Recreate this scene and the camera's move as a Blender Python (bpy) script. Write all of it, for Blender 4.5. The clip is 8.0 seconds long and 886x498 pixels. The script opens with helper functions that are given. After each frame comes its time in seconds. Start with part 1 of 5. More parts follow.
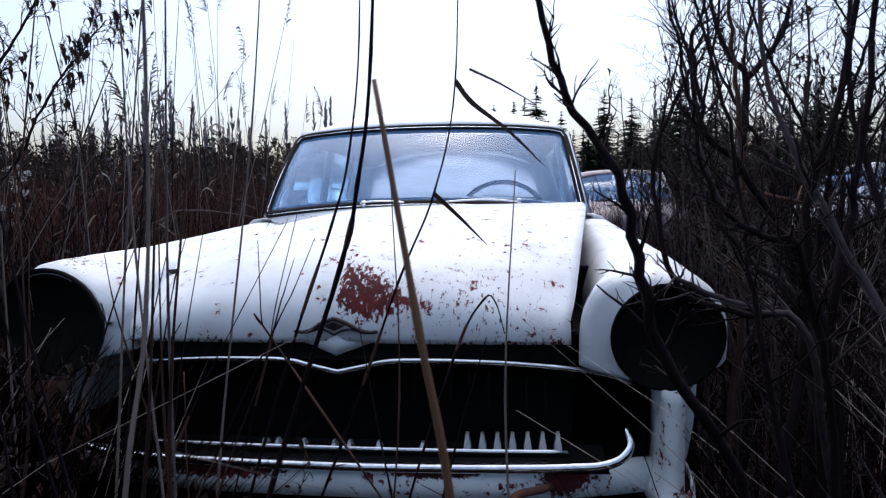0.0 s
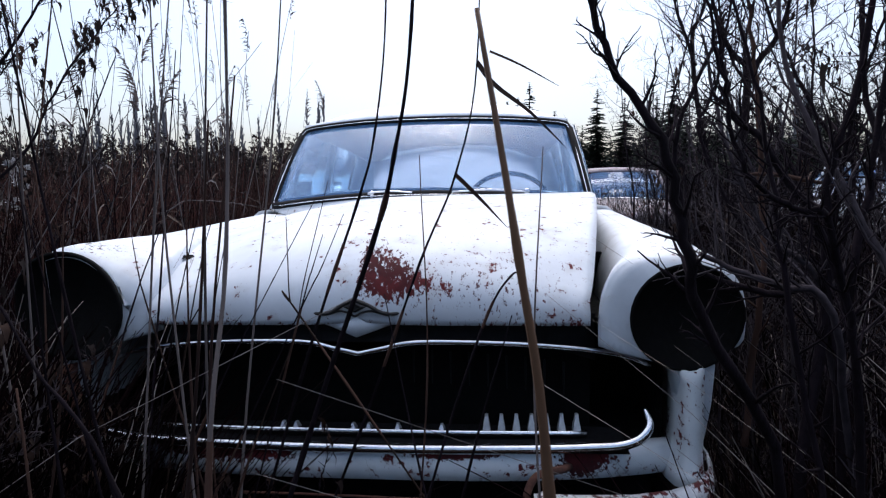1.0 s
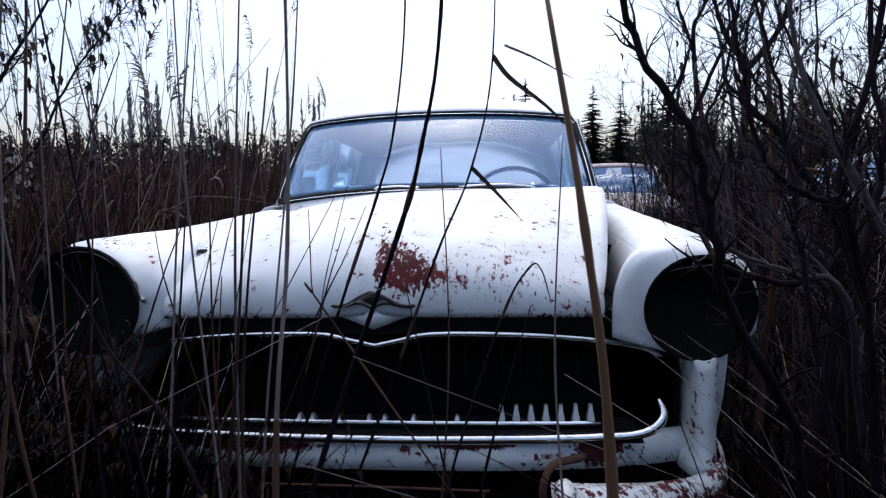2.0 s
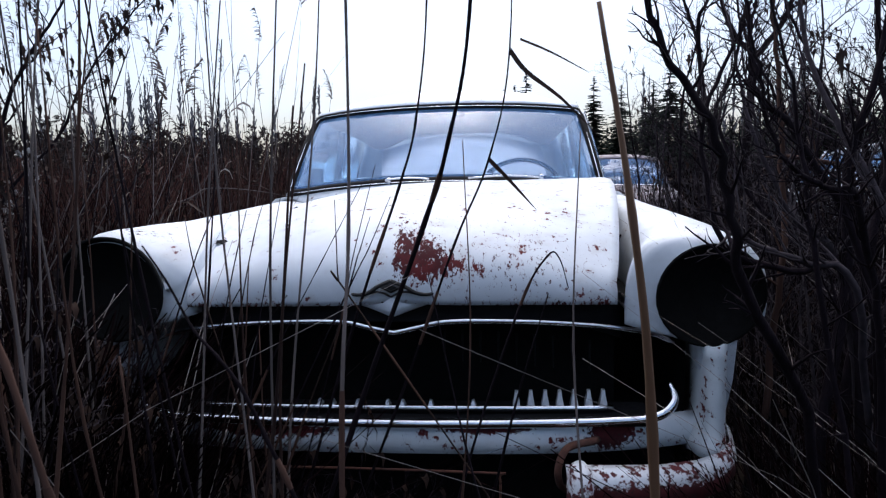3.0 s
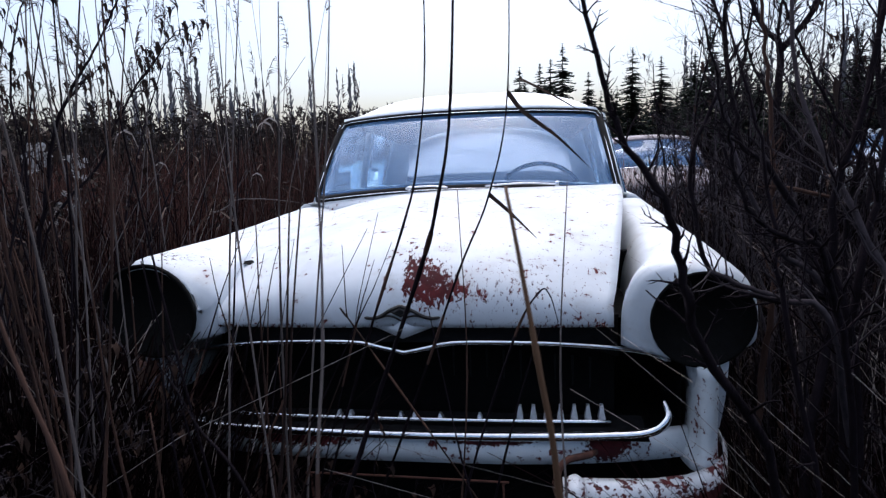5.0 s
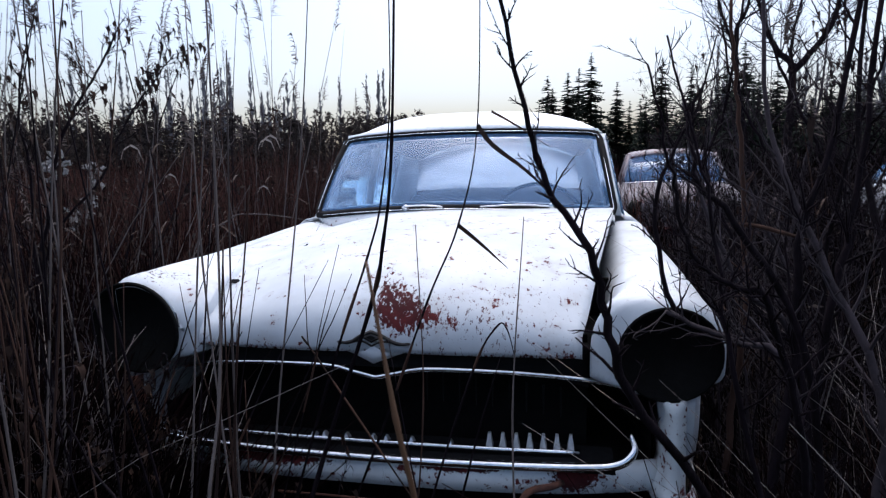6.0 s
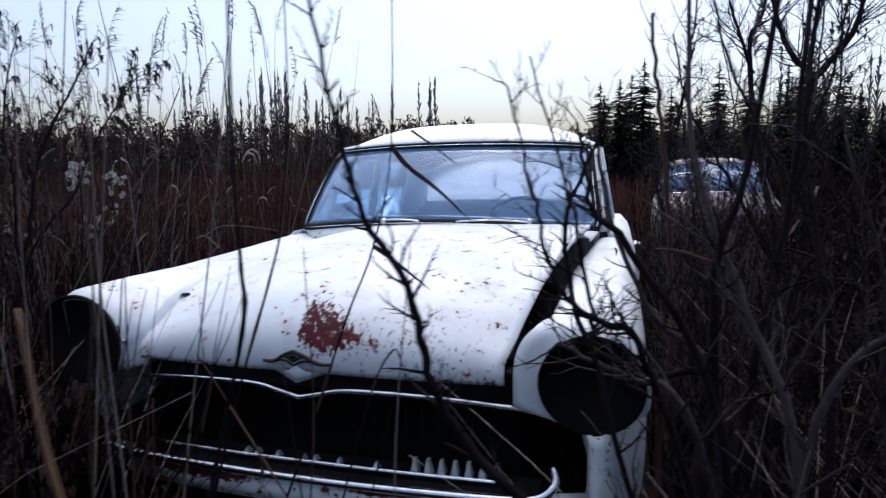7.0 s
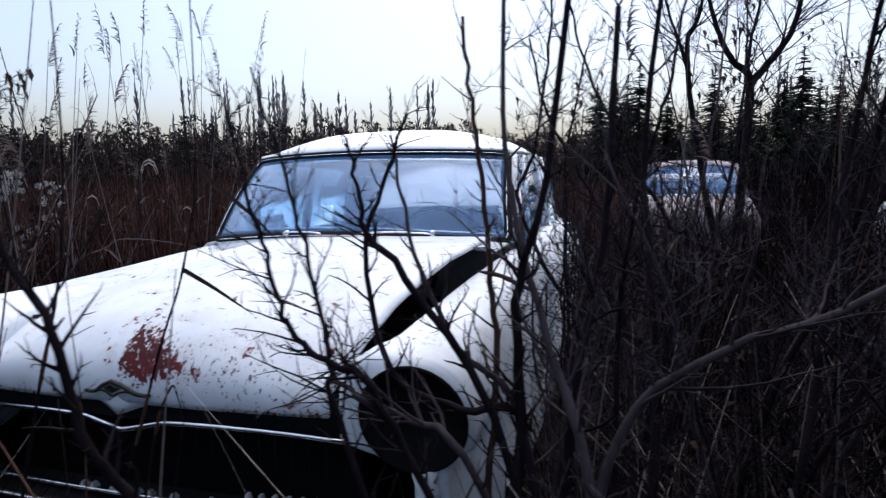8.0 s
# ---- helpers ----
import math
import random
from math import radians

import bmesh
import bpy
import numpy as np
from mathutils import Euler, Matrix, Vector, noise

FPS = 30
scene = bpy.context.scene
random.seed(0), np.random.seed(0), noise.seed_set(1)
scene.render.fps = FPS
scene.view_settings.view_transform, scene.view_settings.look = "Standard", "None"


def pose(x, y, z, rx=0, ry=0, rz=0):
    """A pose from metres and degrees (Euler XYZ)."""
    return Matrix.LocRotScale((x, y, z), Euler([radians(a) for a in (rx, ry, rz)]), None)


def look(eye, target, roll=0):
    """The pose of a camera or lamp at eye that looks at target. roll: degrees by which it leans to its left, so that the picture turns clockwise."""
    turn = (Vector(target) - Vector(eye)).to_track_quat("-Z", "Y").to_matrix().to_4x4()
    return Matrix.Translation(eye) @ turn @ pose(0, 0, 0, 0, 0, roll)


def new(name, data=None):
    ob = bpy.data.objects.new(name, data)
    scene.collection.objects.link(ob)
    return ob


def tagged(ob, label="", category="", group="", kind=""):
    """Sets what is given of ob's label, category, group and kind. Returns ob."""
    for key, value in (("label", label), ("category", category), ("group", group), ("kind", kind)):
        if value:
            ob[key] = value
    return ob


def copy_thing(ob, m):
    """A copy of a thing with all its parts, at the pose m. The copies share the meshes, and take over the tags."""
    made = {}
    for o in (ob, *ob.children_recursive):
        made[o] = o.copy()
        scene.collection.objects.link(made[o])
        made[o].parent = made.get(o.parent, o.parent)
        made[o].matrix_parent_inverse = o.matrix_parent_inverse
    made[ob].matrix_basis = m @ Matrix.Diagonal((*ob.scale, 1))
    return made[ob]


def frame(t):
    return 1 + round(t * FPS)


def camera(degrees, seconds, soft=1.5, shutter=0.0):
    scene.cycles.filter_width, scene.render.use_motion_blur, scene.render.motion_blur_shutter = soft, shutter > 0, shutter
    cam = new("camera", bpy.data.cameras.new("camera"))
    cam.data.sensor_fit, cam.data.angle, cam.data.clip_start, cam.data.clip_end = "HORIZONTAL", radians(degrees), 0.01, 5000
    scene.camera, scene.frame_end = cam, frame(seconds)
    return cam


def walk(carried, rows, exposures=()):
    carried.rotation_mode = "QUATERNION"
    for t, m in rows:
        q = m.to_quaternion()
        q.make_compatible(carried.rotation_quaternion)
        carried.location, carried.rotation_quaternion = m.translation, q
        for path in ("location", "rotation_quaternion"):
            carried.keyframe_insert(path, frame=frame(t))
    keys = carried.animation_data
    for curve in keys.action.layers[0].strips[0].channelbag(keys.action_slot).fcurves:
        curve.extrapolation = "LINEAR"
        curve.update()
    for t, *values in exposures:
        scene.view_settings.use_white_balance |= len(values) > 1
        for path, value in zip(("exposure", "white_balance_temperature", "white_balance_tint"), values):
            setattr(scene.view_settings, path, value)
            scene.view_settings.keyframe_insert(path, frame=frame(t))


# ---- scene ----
cam = camera(71.4, 8.0, soft=1.25, shutter=0.4)
ROWS = [
    (0.0, 0.358, -1.374, 1.158, -5.39, 0.96, 6.06),
    (0.5, 0.324, -1.381, 1.130, -5.32, 0.95, 5.73),
    (1.0, 0.302, -1.388, 1.121, -5.36, 1.00, 5.40),
    (1.5, 0.282, -1.394, 1.116, -5.44, 1.15, 5.09),
    (3.0, 0.229, -1.442, 1.113, -6.39, 1.38, 5.01),
    (3.5, 0.216, -1.468, 1.122, -6.84, 1.27, 5.23),
    (4.0, 0.205, -1.495, 1.146, -7.57, 1.40, 5.45),
    (4.5, 0.250, -1.513, 1.201, -8.71, 2.12, 7.33),
    (6.0, 0.438, -1.506, 1.288, -7.88, 1.22, 10.90),
    (6.5, 0.537, -1.452, 1.318, -7.51, 1.04, 14.81),
    (7.0, 0.720, -1.405, 1.311, -7.18, 0.95, 15.77),
    (7.5, 0.901, -1.278, 1.328, -7.05, 1.29, 15.90),
    (8.0, 1.057, -1.205, 1.332, -6.98, 1.35, 15.96),
]
walk(cam, [(t, pose(x, y, z, 90 + pitch, roll, yaw)) for t, x, y, z, pitch, roll, yaw in ROWS],
     exposures=[(0.0, 0.60, 5950, 12), (4.5, 0.60, 5950, 12), (6.5, 0.54, 5950, 12), (7.5, 0.52, 5950, 12), (8.0, 0.56, 5950, 12)])

# ---- light: a bright veiled sky, brightest high over the car ----
SUN_AZ = 4.0      # degrees to the left of +y
SUN_EL = 63.0
world = bpy.data.worlds.new("sky")
scene.world = world
world.use_nodes = True
wn, wl = world.node_tree.nodes, world.node_tree.links
sky = wn.new("ShaderNodeTexSky")
sky.sky_type, sky.sun_disc = "NISHITA", False
sky.sun_elevation, sky.sun_rotation = radians(SUN_EL), radians(-SUN_AZ)
sky.dust_density, sky.ozone_density, sky.air_density = 5.0, 1.2, 1.0
wl.new(sky.outputs["Color"], wn["Background"].inputs["Color"])
wn["Background"].inputs["Strength"].default_value = 0.15
sun = new("sun", bpy.data.lights.new("sun", "SUN"))
sun.data.energy, sun.data.angle, sun.data.color = 1.6, radians(150), (1.0, 0.96, 0.92)
sun.matrix_world = look((-math.sin(radians(SUN_AZ)) * 60, math.cos(radians(SUN_AZ)) * 60, math.tan(radians(SUN_EL)) * 60), (0, 0, 0))


# ---- materials ----
def nodes_of(name):
    m = bpy.data.materials.new(name)
    m.use_nodes = True
    nt = m.node_tree
    return m, nt.nodes, nt.links, nt.nodes["Principled BSDF"]


def mat(name, c1, c2, rough=0.6, metal=0.0, scale=8.0, fine=60.0, bump=0.2, stretch=(1, 1, 1), rand=0.0, spec=0.5, coat=0.0):
    """Two colours mixed by coarse and fine noise, with relief; rand varies the colour from object to object and island to island."""
    m, n, l, b = nodes_of(name)
    tc = n.new("ShaderNodeTexCoord")
    mp = n.new("ShaderNodeMapping")
    mp.inputs["Scale"].default_value = stretch
    l.new(tc.outputs["Object"], mp.inputs["Vector"])
    a, d = n.new("ShaderNodeTexNoise"), n.new("ShaderNodeTexNoise")
    a.inputs["Scale"].default_value, d.inputs["Scale"].default_value = scale, fine
    a.inputs["Detail"].default_value = d.inputs["Detail"].default_value = 5
    l.new(mp.outputs[0], a.inputs["Vector"]), l.new(mp.outputs[0], d.inputs["Vector"])
    mix = n.new("ShaderNodeMath")
    mix.operation = "MULTIPLY_ADD"
    mix.inputs[1].default_value = 0.6
    half = n.new("ShaderNodeMath")
    half.operation = "MULTIPLY"
    half.inputs[1].default_value = 0.4
    l.new(d.outputs["Fac"], half.inputs[0])
    l.new(a.outputs["Fac"], mix.inputs[0]), l.new(half.outputs[0], mix.inputs[2])
    fac = mix.outputs[0]
    if rand:
        oi, ge, ad, ml = n.new("ShaderNodeObjectInfo"), n.new("ShaderNodeNewGeometry"), n.new("ShaderNodeMath"), n.new("ShaderNodeMath")
        ad.operation = "ADD"
        l.new(oi.outputs["Random"], ad.inputs[0]), l.new(ge.outputs["Random Per Island"], ad.inputs[1])
        ml.operation = "MULTIPLY_ADD"
        ml.inputs[1].default_value = rand
        l.new(ad.outputs[0], ml.inputs[0]), l.new(fac, ml.inputs[2])
        sb = n.new("ShaderNodeMath")
        sb.operation = "SUBTRACT"
        sb.inputs[1].default_value = rand
        l.new(ml.outputs[0], sb.inputs[0])
        fac = sb.outputs[0]
    ramp = n.new("ShaderNodeValToRGB")
    ramp.color_ramp.elements[0].position, ramp.color_ramp.elements[1].position = 0.32, 0.68
    ramp.color_ramp.elements[0].color, ramp.color_ramp.elements[1].color = (*c1, 1), (*c2, 1)
    l.new(fac, ramp.inputs["Fac"]), l.new(ramp.outputs["Color"], b.inputs["Base Color"])
    b.inputs["Roughness"].default_value, b.inputs["Metallic"].default_value = rough, metal
    b.inputs["Specular IOR Level"].default_value, b.inputs["Coat Weight"].default_value = spec, coat
    if bump:
        bp = n.new("ShaderNodeBump")
        bp.inputs["Strength"].default_value, bp.inputs["Distance"].default_value = bump, 0.01
        l.new(d.outputs["Fac"], bp.inputs["Height"]), l.new(bp.outputs["Normal"], b.inputs["Normal"])
    return m


def rusty_paint(name, paint1, paint2, patches=(), speck=0.70, edge_rust=None, edge_k=0.24, rough=0.5, flaked=False, axis=0, stretch=1.0, coat=0.0):
    """Old enamel: chalky paint, grime, rust specks; patches are (x, z, half width, half height) where the paint has flaked to primer and rust."""
    m, n, l, b = nodes_of(name)
    tc = n.new("ShaderNodeTexCoord")

    def noise_at(scale, detail=6, rough_=0.6):
        t = n.new("ShaderNodeTexNoise")
        t.inputs["Scale"].default_value, t.inputs["Detail"].default_value, t.inputs["Roughness"].default_value = scale, detail, rough_
        l.new(tc.outputs["Object"], t.inputs["Vector"])
        return t.outputs["Fac"]

    def calc(op, a, b_=0.0, c=0.0, clamp=False):
        k = n.new("ShaderNodeMath")
        k.operation, k.use_clamp = op, clamp
        for i, v in enumerate((a, b_, c)):
            if isinstance(v, (int, float)):
                k.inputs[i].default_value = v
            else:
                l.new(v, k.inputs[i])
        return k.outputs[0]

    def step(v, lo, hi):
        k = n.new("ShaderNodeMapRange")
        k.interpolation_type = "SMOOTHSTEP"
        k.inputs["From Min"].default_value, k.inputs["From Max"].default_value = lo, hi
        l.new(v, k.inputs["Value"])
        return k.outputs[0]

    def blend(f, a, b_):
        k = n.new("ShaderNodeMix")
        k.data_type = "RGBA"
        l.new(f, k.inputs["Factor"])
        for s, v in (("A", a), ("B", b_)):
            sock = [i for i in k.inputs if i.name == s and i.type == "RGBA"][0]
            if isinstance(v, tuple):
                sock.default_value = (*v, 1)
            else:
                l.new(v, sock)
        return [o for o in k.outputs if o.type == "RGBA"][0]

    big, mid, fine, tiny = noise_at(3), noise_at(16), noise_at(70), noise_at(190)
    fm = n.new("ShaderNodeMapping")
    fm.inputs["Scale"].default_value = (1, stretch, stretch)
    l.new(tc.outputs["Object"], fm.inputs["Vector"])
    ft = n.new("ShaderNodeTexNoise")
    ft.inputs["Scale"].default_value, ft.inputs["Detail"].default_value, ft.inputs["Roughness"].default_value = 95, 8, 0.75
    l.new(fm.outputs[0], ft.inputs["Vector"])
    flake = ft.outputs["Fac"]
    sep = n.new("ShaderNodeSeparateXYZ")
    l.new(tc.outputs["Object"], sep.inputs[0])
    col = blend(step(big, 0.35, 0.65), paint1, paint2)
    col = blend(calc("MULTIPLY", step(mid, 0.50, 0.68), 0.45), col, (0.40, 0.40, 0.40))
    rust = step(calc("MULTIPLY_ADD", fine, 0.55, calc("MULTIPLY", mid, 0.45)), speck - 0.06, speck - 0.02)
    for px, pz, hw, hh, lean, *more in patches:
        dx = calc("DIVIDE", calc("SUBTRACT", sep.outputs[axis], px), hw)
        dz = calc("DIVIDE", calc("SUBTRACT", calc("MULTIPLY_ADD", sep.outputs[axis], lean, sep.outputs[2]), pz + lean * px), hh)
        r = calc("SQRT", calc("ADD", calc("MULTIPLY", dx, dx), calc("MULTIPLY", dz, dz)))
        inside = calc("SUBTRACT", 1.05, r)
        k = calc("ADD", calc("MULTIPLY", inside, more[0] if more else 0.45), calc("SUBTRACT", flake, 0.5))
        rust = calc("MAXIMUM", rust, step(k, 0.075, 0.095))
    if flaked:
        # a ragged wedge beside the hood's crease, where primer and rust show
        x, z = sep.outputs[0], sep.outputs[2]
        inside = calc("MULTIPLY", calc("ADD", x, -0.004), 3.0)
        for kx, kz, c in ((-0.52, -1.0, 1.020), (0.28, 1.0, -0.918), (-0.22, 1.0, -0.880)):
            inside = calc("MINIMUM", inside, calc("ADD", calc("MULTIPLY", x, kx), calc("MULTIPLY_ADD", z, kz, c)))
        inside = calc("MINIMUM", calc("MAXIMUM", calc("DIVIDE", inside, 0.022), -2.2), 1.0)
        rust = calc("MAXIMUM", rust, step(calc("ADD", calc("MULTIPLY", inside, 0.10), flake), 0.505, 0.525))
    if edge_rust:
        z0, reach = edge_rust
        low = calc("DIVIDE", calc("SUBTRACT", z0 + reach, sep.outputs[2]), reach, clamp=True)
        rust = calc("MAXIMUM", rust, step(calc("ADD", calc("MULTIPLY", low, edge_k), flake), 0.70, 0.72))
    rcol = blend(step(mid, 0.4, 0.62), (0.045, 0.0045, 0.0065), (0.095, 0.011, 0.012))
    rcol = blend(step(tiny, 0.55, 0.65), rcol, (0.035, 0.014, 0.01))
    l.new(blend(rust, col, rcol), b.inputs["Base Color"])
    l.new(calc("MULTIPLY_ADD", rust, 0.5, calc("MULTIPLY_ADD", mid, 0.3, rough - 0.12)), b.inputs["Roughness"])
    b.inputs["Coat Weight"].default_value, b.inputs["Coat Roughness"].default_value = coat, 0.12
    bp = n.new("ShaderNodeBump")
    bp.inputs["Strength"].default_value, bp.inputs["Distance"].default_value = 0.3, 0.003
    l.new(calc("MULTIPLY_ADD", rust, -0.6, calc("MULTIPLY", fine, 0.25)), bp.inputs["Height"])
    l.new(bp.outputs["Normal"], b.inputs["Normal"])
    return m


def glass(name, tint=(0.58, 0.79, 0.97), rough=0.03, dust_sky=0.26):
    m, n, l, b = nodes_of(name)
    b.inputs["Base Color"].default_value = (*tint, 1)
    b.inputs["Transmission Weight"].default_value = 1.0
    b.inputs["IOR"].default_value = 1.45
    t = n.new("ShaderNodeTexNoise")
    t.inputs["Scale"].default_value, t.inputs["Detail"].default_value = 9, 6
    mr = n.new("ShaderNodeMapRange")
    mr.inputs["From Min"].default_value, mr.inputs["From Max"].default_value = 0.4, 0.75
    mr.inputs["To Min"].default_value, mr.inputs["To Max"].default_value = rough, rough + 0.05
    l.new(t.outputs["Fac"], mr.inputs["Value"]), l.new(mr.outputs[0], b.inputs["Roughness"])
    # film of dust, its blue painted in for the sky's reflection
    dust_sky_film, mix, veil = n.new("ShaderNodeBsdfDiffuse"), n.new("ShaderNodeMixShader"), n.new("ShaderNodeMapRange")
    dust_sky_film.inputs["Color"].default_value = (0.13, 0.24, 0.43, 1)
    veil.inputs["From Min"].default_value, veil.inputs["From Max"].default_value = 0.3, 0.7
    veil.inputs["To Min"].default_value, veil.inputs["To Max"].default_value = dust_sky * 0.85, dust_sky * 1.15
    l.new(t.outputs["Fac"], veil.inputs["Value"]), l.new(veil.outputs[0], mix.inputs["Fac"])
    l.new(b.outputs[0], mix.inputs[1]), l.new(dust_sky_film.outputs[0], mix.inputs[2])
    l.new(mix.outputs[0], n["Material Output"].inputs["Surface"])
    return m


M_HOOD = rusty_paint("hood_paint", (0.58, 0.62, 0.66), (0.46, 0.50, 0.54), patches=[(0.25, 0.925, 0.07, 0.03, 0.0, 0.02)], edge_rust=(0.832, 0.045), flaked=True, stretch=0.55, speck=0.648)
M_FENDER = rusty_paint("fender_paint", (0.62, 0.66, 0.70), (0.46, 0.50, 0.54), patches=[(-0.031, 1.054, 0.07, 0.06, 0.0, 0.12)], speck=0.68, axis=1)
M_PAINT = rusty_paint("body_paint", (0.64, 0.68, 0.72), (0.54, 0.58, 0.62), speck=0.72)
M_ROOF = rusty_paint("roof_paint", (0.76, 0.80, 0.84), (0.66, 0.71, 0.76), speck=0.70, rough=0.4, coat=0.6)
M_APRON = rusty_paint("apron_paint", (0.70, 0.74, 0.76), (0.50, 0.54, 0.56), speck=0.62, patches=[(0.47, 0.56, 0.06, 0.05, 0.0), (0.2, 0.575, 0.12, 0.02, 0.0), (-0.3, 0.57, 0.2, 0.03, 0.0)])
M_CHROME = mat("chrome", (0.55, 0.57, 0.60), (0.85, 0.87, 0.9), rough=0.16, metal=1.0, scale=12, bump=0.05)
M_CHROME_OLD = rusty_paint("pitted_chrome", (0.7, 0.72, 0.74), (0.5, 0.52, 0.54), speck=0.56, edge_rust=(0.478, 0.034), edge_k=0.45, rough=0.25)
M_TARNISH = mat("tarnished_metal", (0.004, 0.004, 0.004), (0.022, 0.02, 0.018), rough=0.6, metal=0.2, scale=30)
# stands for the shade inside hollows, put into the base colour
M_SHADE_BLACK = mat("shade_black", (0.002, 0.002, 0.002), (0.005, 0.005, 0.005), rough=0.9, spec=0.1)
M_RUBBER = mat("rubber", (0.004, 0.004, 0.005), (0.012, 0.012, 0.013), rough=0.8, spec=0.12)
M_RUST = mat("rusty_iron", (0.035, 0.014, 0.010), (0.11, 0.04, 0.022), rough=0.9, scale=20, bump=0.5)
M_SEAT = mat("seat_cloth", (0.11, 0.115, 0.125), (0.19, 0.19, 0.20), rough=0.9, scale=6)
M_LINING = mat("lining_cloth", (0.05, 0.075, 0.11), (0.08, 0.105, 0.145), rough=0.95, scale=6)
M_GLASS = glass("dusty_sky_glass")
M_CLEAR = glass("streaked_glass", dust_sky=0.08)
M_GRIMY = glass("grimy_glass", tint=(0.8, 0.84, 0.88), dust_sky=0.35)


def frosted(name):
    """Rear glass clouded all over by grime, which lets light through without a view."""
    m, n, l, b = nodes_of(name)
    tr, mix, t, mr = n.new("ShaderNodeBsdfTranslucent"), n.new("ShaderNodeMixShader"), n.new("ShaderNodeTexNoise"), n.new("ShaderNodeMapRange")
    tr.inputs["Color"].default_value = (0.66, 0.62, 0.64, 1)
    b.inputs["Base Color"].default_value, b.inputs["Transmission Weight"].default_value, b.inputs["Roughness"].default_value = (0.95, 0.95, 0.95, 1), 1.0, 0.05
    t.inputs["Scale"].default_value, t.inputs["Detail"].default_value = 5, 5
    mr.inputs["To Min"].default_value, mr.inputs["To Max"].default_value = 0.7, 0.95
    l.new(t.outputs["Fac"], mr.inputs["Value"]), l.new(mr.outputs[0], mix.inputs["Fac"])
    l.new(b.outputs[0], mix.inputs[1]), l.new(tr.outputs[0], mix.inputs[2])
    l.new(mix.outputs[0], n["Material Output"].inputs["Surface"])
    return m


M_FROST = frosted("clouded_glass")
M_TOOTH = mat("dull_chrome", (0.45, 0.47, 0.5), (0.75, 0.77, 0.8), rough=0.35, metal=0.6, scale=30, bump=0.1)
M_EARTH = mat("earth", (0.008, 0.006, 0.005), (0.025, 0.019, 0.014), rough=1.0, scale=1.2, fine=14, bump=0.6, spec=0.1)
M_REED = mat("dry_reed", (0.014, 0.008, 0.007), (0.070, 0.038, 0.028), rough=0.9, scale=5, fine=40, stretch=(1, 1, 0.15), rand=0.22, spec=0.12)
M_REED_PALE = mat("pale_reed", (0.05, 0.042, 0.040), (0.14, 0.118, 0.112), rough=0.9, scale=5, fine=40, stretch=(1, 1, 0.15), rand=0.15, spec=0.12)
M_REED_TAN = mat("tan_reed", (0.075, 0.040, 0.022), (0.145, 0.080, 0.044), rough=0.6, scale=6, fine=50, stretch=(1, 1, 0.1), rand=0.1, spec=0.3)
M_STRAW = mat("bleached_straw", (0.16, 0.135, 0.12), (0.36, 0.31, 0.28), rough=0.8, scale=5, fine=40, stretch=(1, 1, 0.15), rand=0.12, spec=0.2)
M_PLUME = mat("reed_plume", (0.07, 0.055, 0.05), (0.15, 0.12, 0.11), rough=0.9, scale=20, rand=0.15, spec=0.1)
M_FLUFF = mat("seed_fluff", (0.32, 0.315, 0.31), (0.5, 0.49, 0.48), rough=0.9, scale=30, spec=0.1)
# bark with the darkness and purple tint of shade put into its colour
M_BARK_SHADE = mat("bark", (0.0045, 0.0034, 0.0044), (0.016, 0.0115, 0.0145), rough=0.85, scale=14, fine=90, bump=0.5, stretch=(1, 1, 0.4), rand=0.15, spec=0.04)
M_BARK_PALE = mat("pale_bark", (0.013, 0.0105, 0.0125), (0.052, 0.042, 0.048), rough=0.85, scale=14, fine=90, bump=0.4, stretch=(1, 1, 0.4), rand=0.12, spec=0.12)
# near-black: the deep shade among the stems is put into this colour
M_WEED_SHADE = mat("shaded_weeds", (0.0014, 0.0009, 0.0011), (0.010, 0.0042, 0.0047), rough=0.9, scale=3, rand=0.25, spec=0.02)
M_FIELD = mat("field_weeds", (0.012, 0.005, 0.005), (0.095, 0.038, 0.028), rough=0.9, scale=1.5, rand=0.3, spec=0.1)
M_LEAF = mat("dead_leaf", (0.010, 0.006, 0.005), (0.036, 0.018, 0.011), rough=0.8, scale=10, rand=0.2, spec=0.2)
M_NEEDLE = mat("spruce_needles", (0.006, 0.010, 0.007), (0.020, 0.030, 0.020), rough=0.9, scale=2, rand=0.2, spec=0.1)
M_WOODS = mat("far_woods", (0.010, 0.009, 0.009), (0.035, 0.028, 0.026), rough=1.0, scale=1.5, rand=0.25, spec=0.05)
# pale blue-grey: the haze of distance is put into the colour
M_POPLAR_HAZE = mat("hazed_far_twigs", (0.10, 0.10, 0.115), (0.18, 0.18, 0.20), rough=1.0, scale=1.5, rand=0.2, spec=0.05)


# ---- building helpers ----
def mesh_of(name, verts, faces, material, smooth=True):
    me = bpy.data.meshes.new(name)
    me.from_pydata([tuple(v) for v in verts], [], faces)
    me.materials.append(material)
    if smooth:
        me.polygons.foreach_set("use_smooth", [True] * len(me.polygons))
    me.update()
    return me


def part(name, me, parent, label=""):
    ob = new(name, me)
    ob.parent = parent
    if label:
        tagged(ob, label)
    return ob


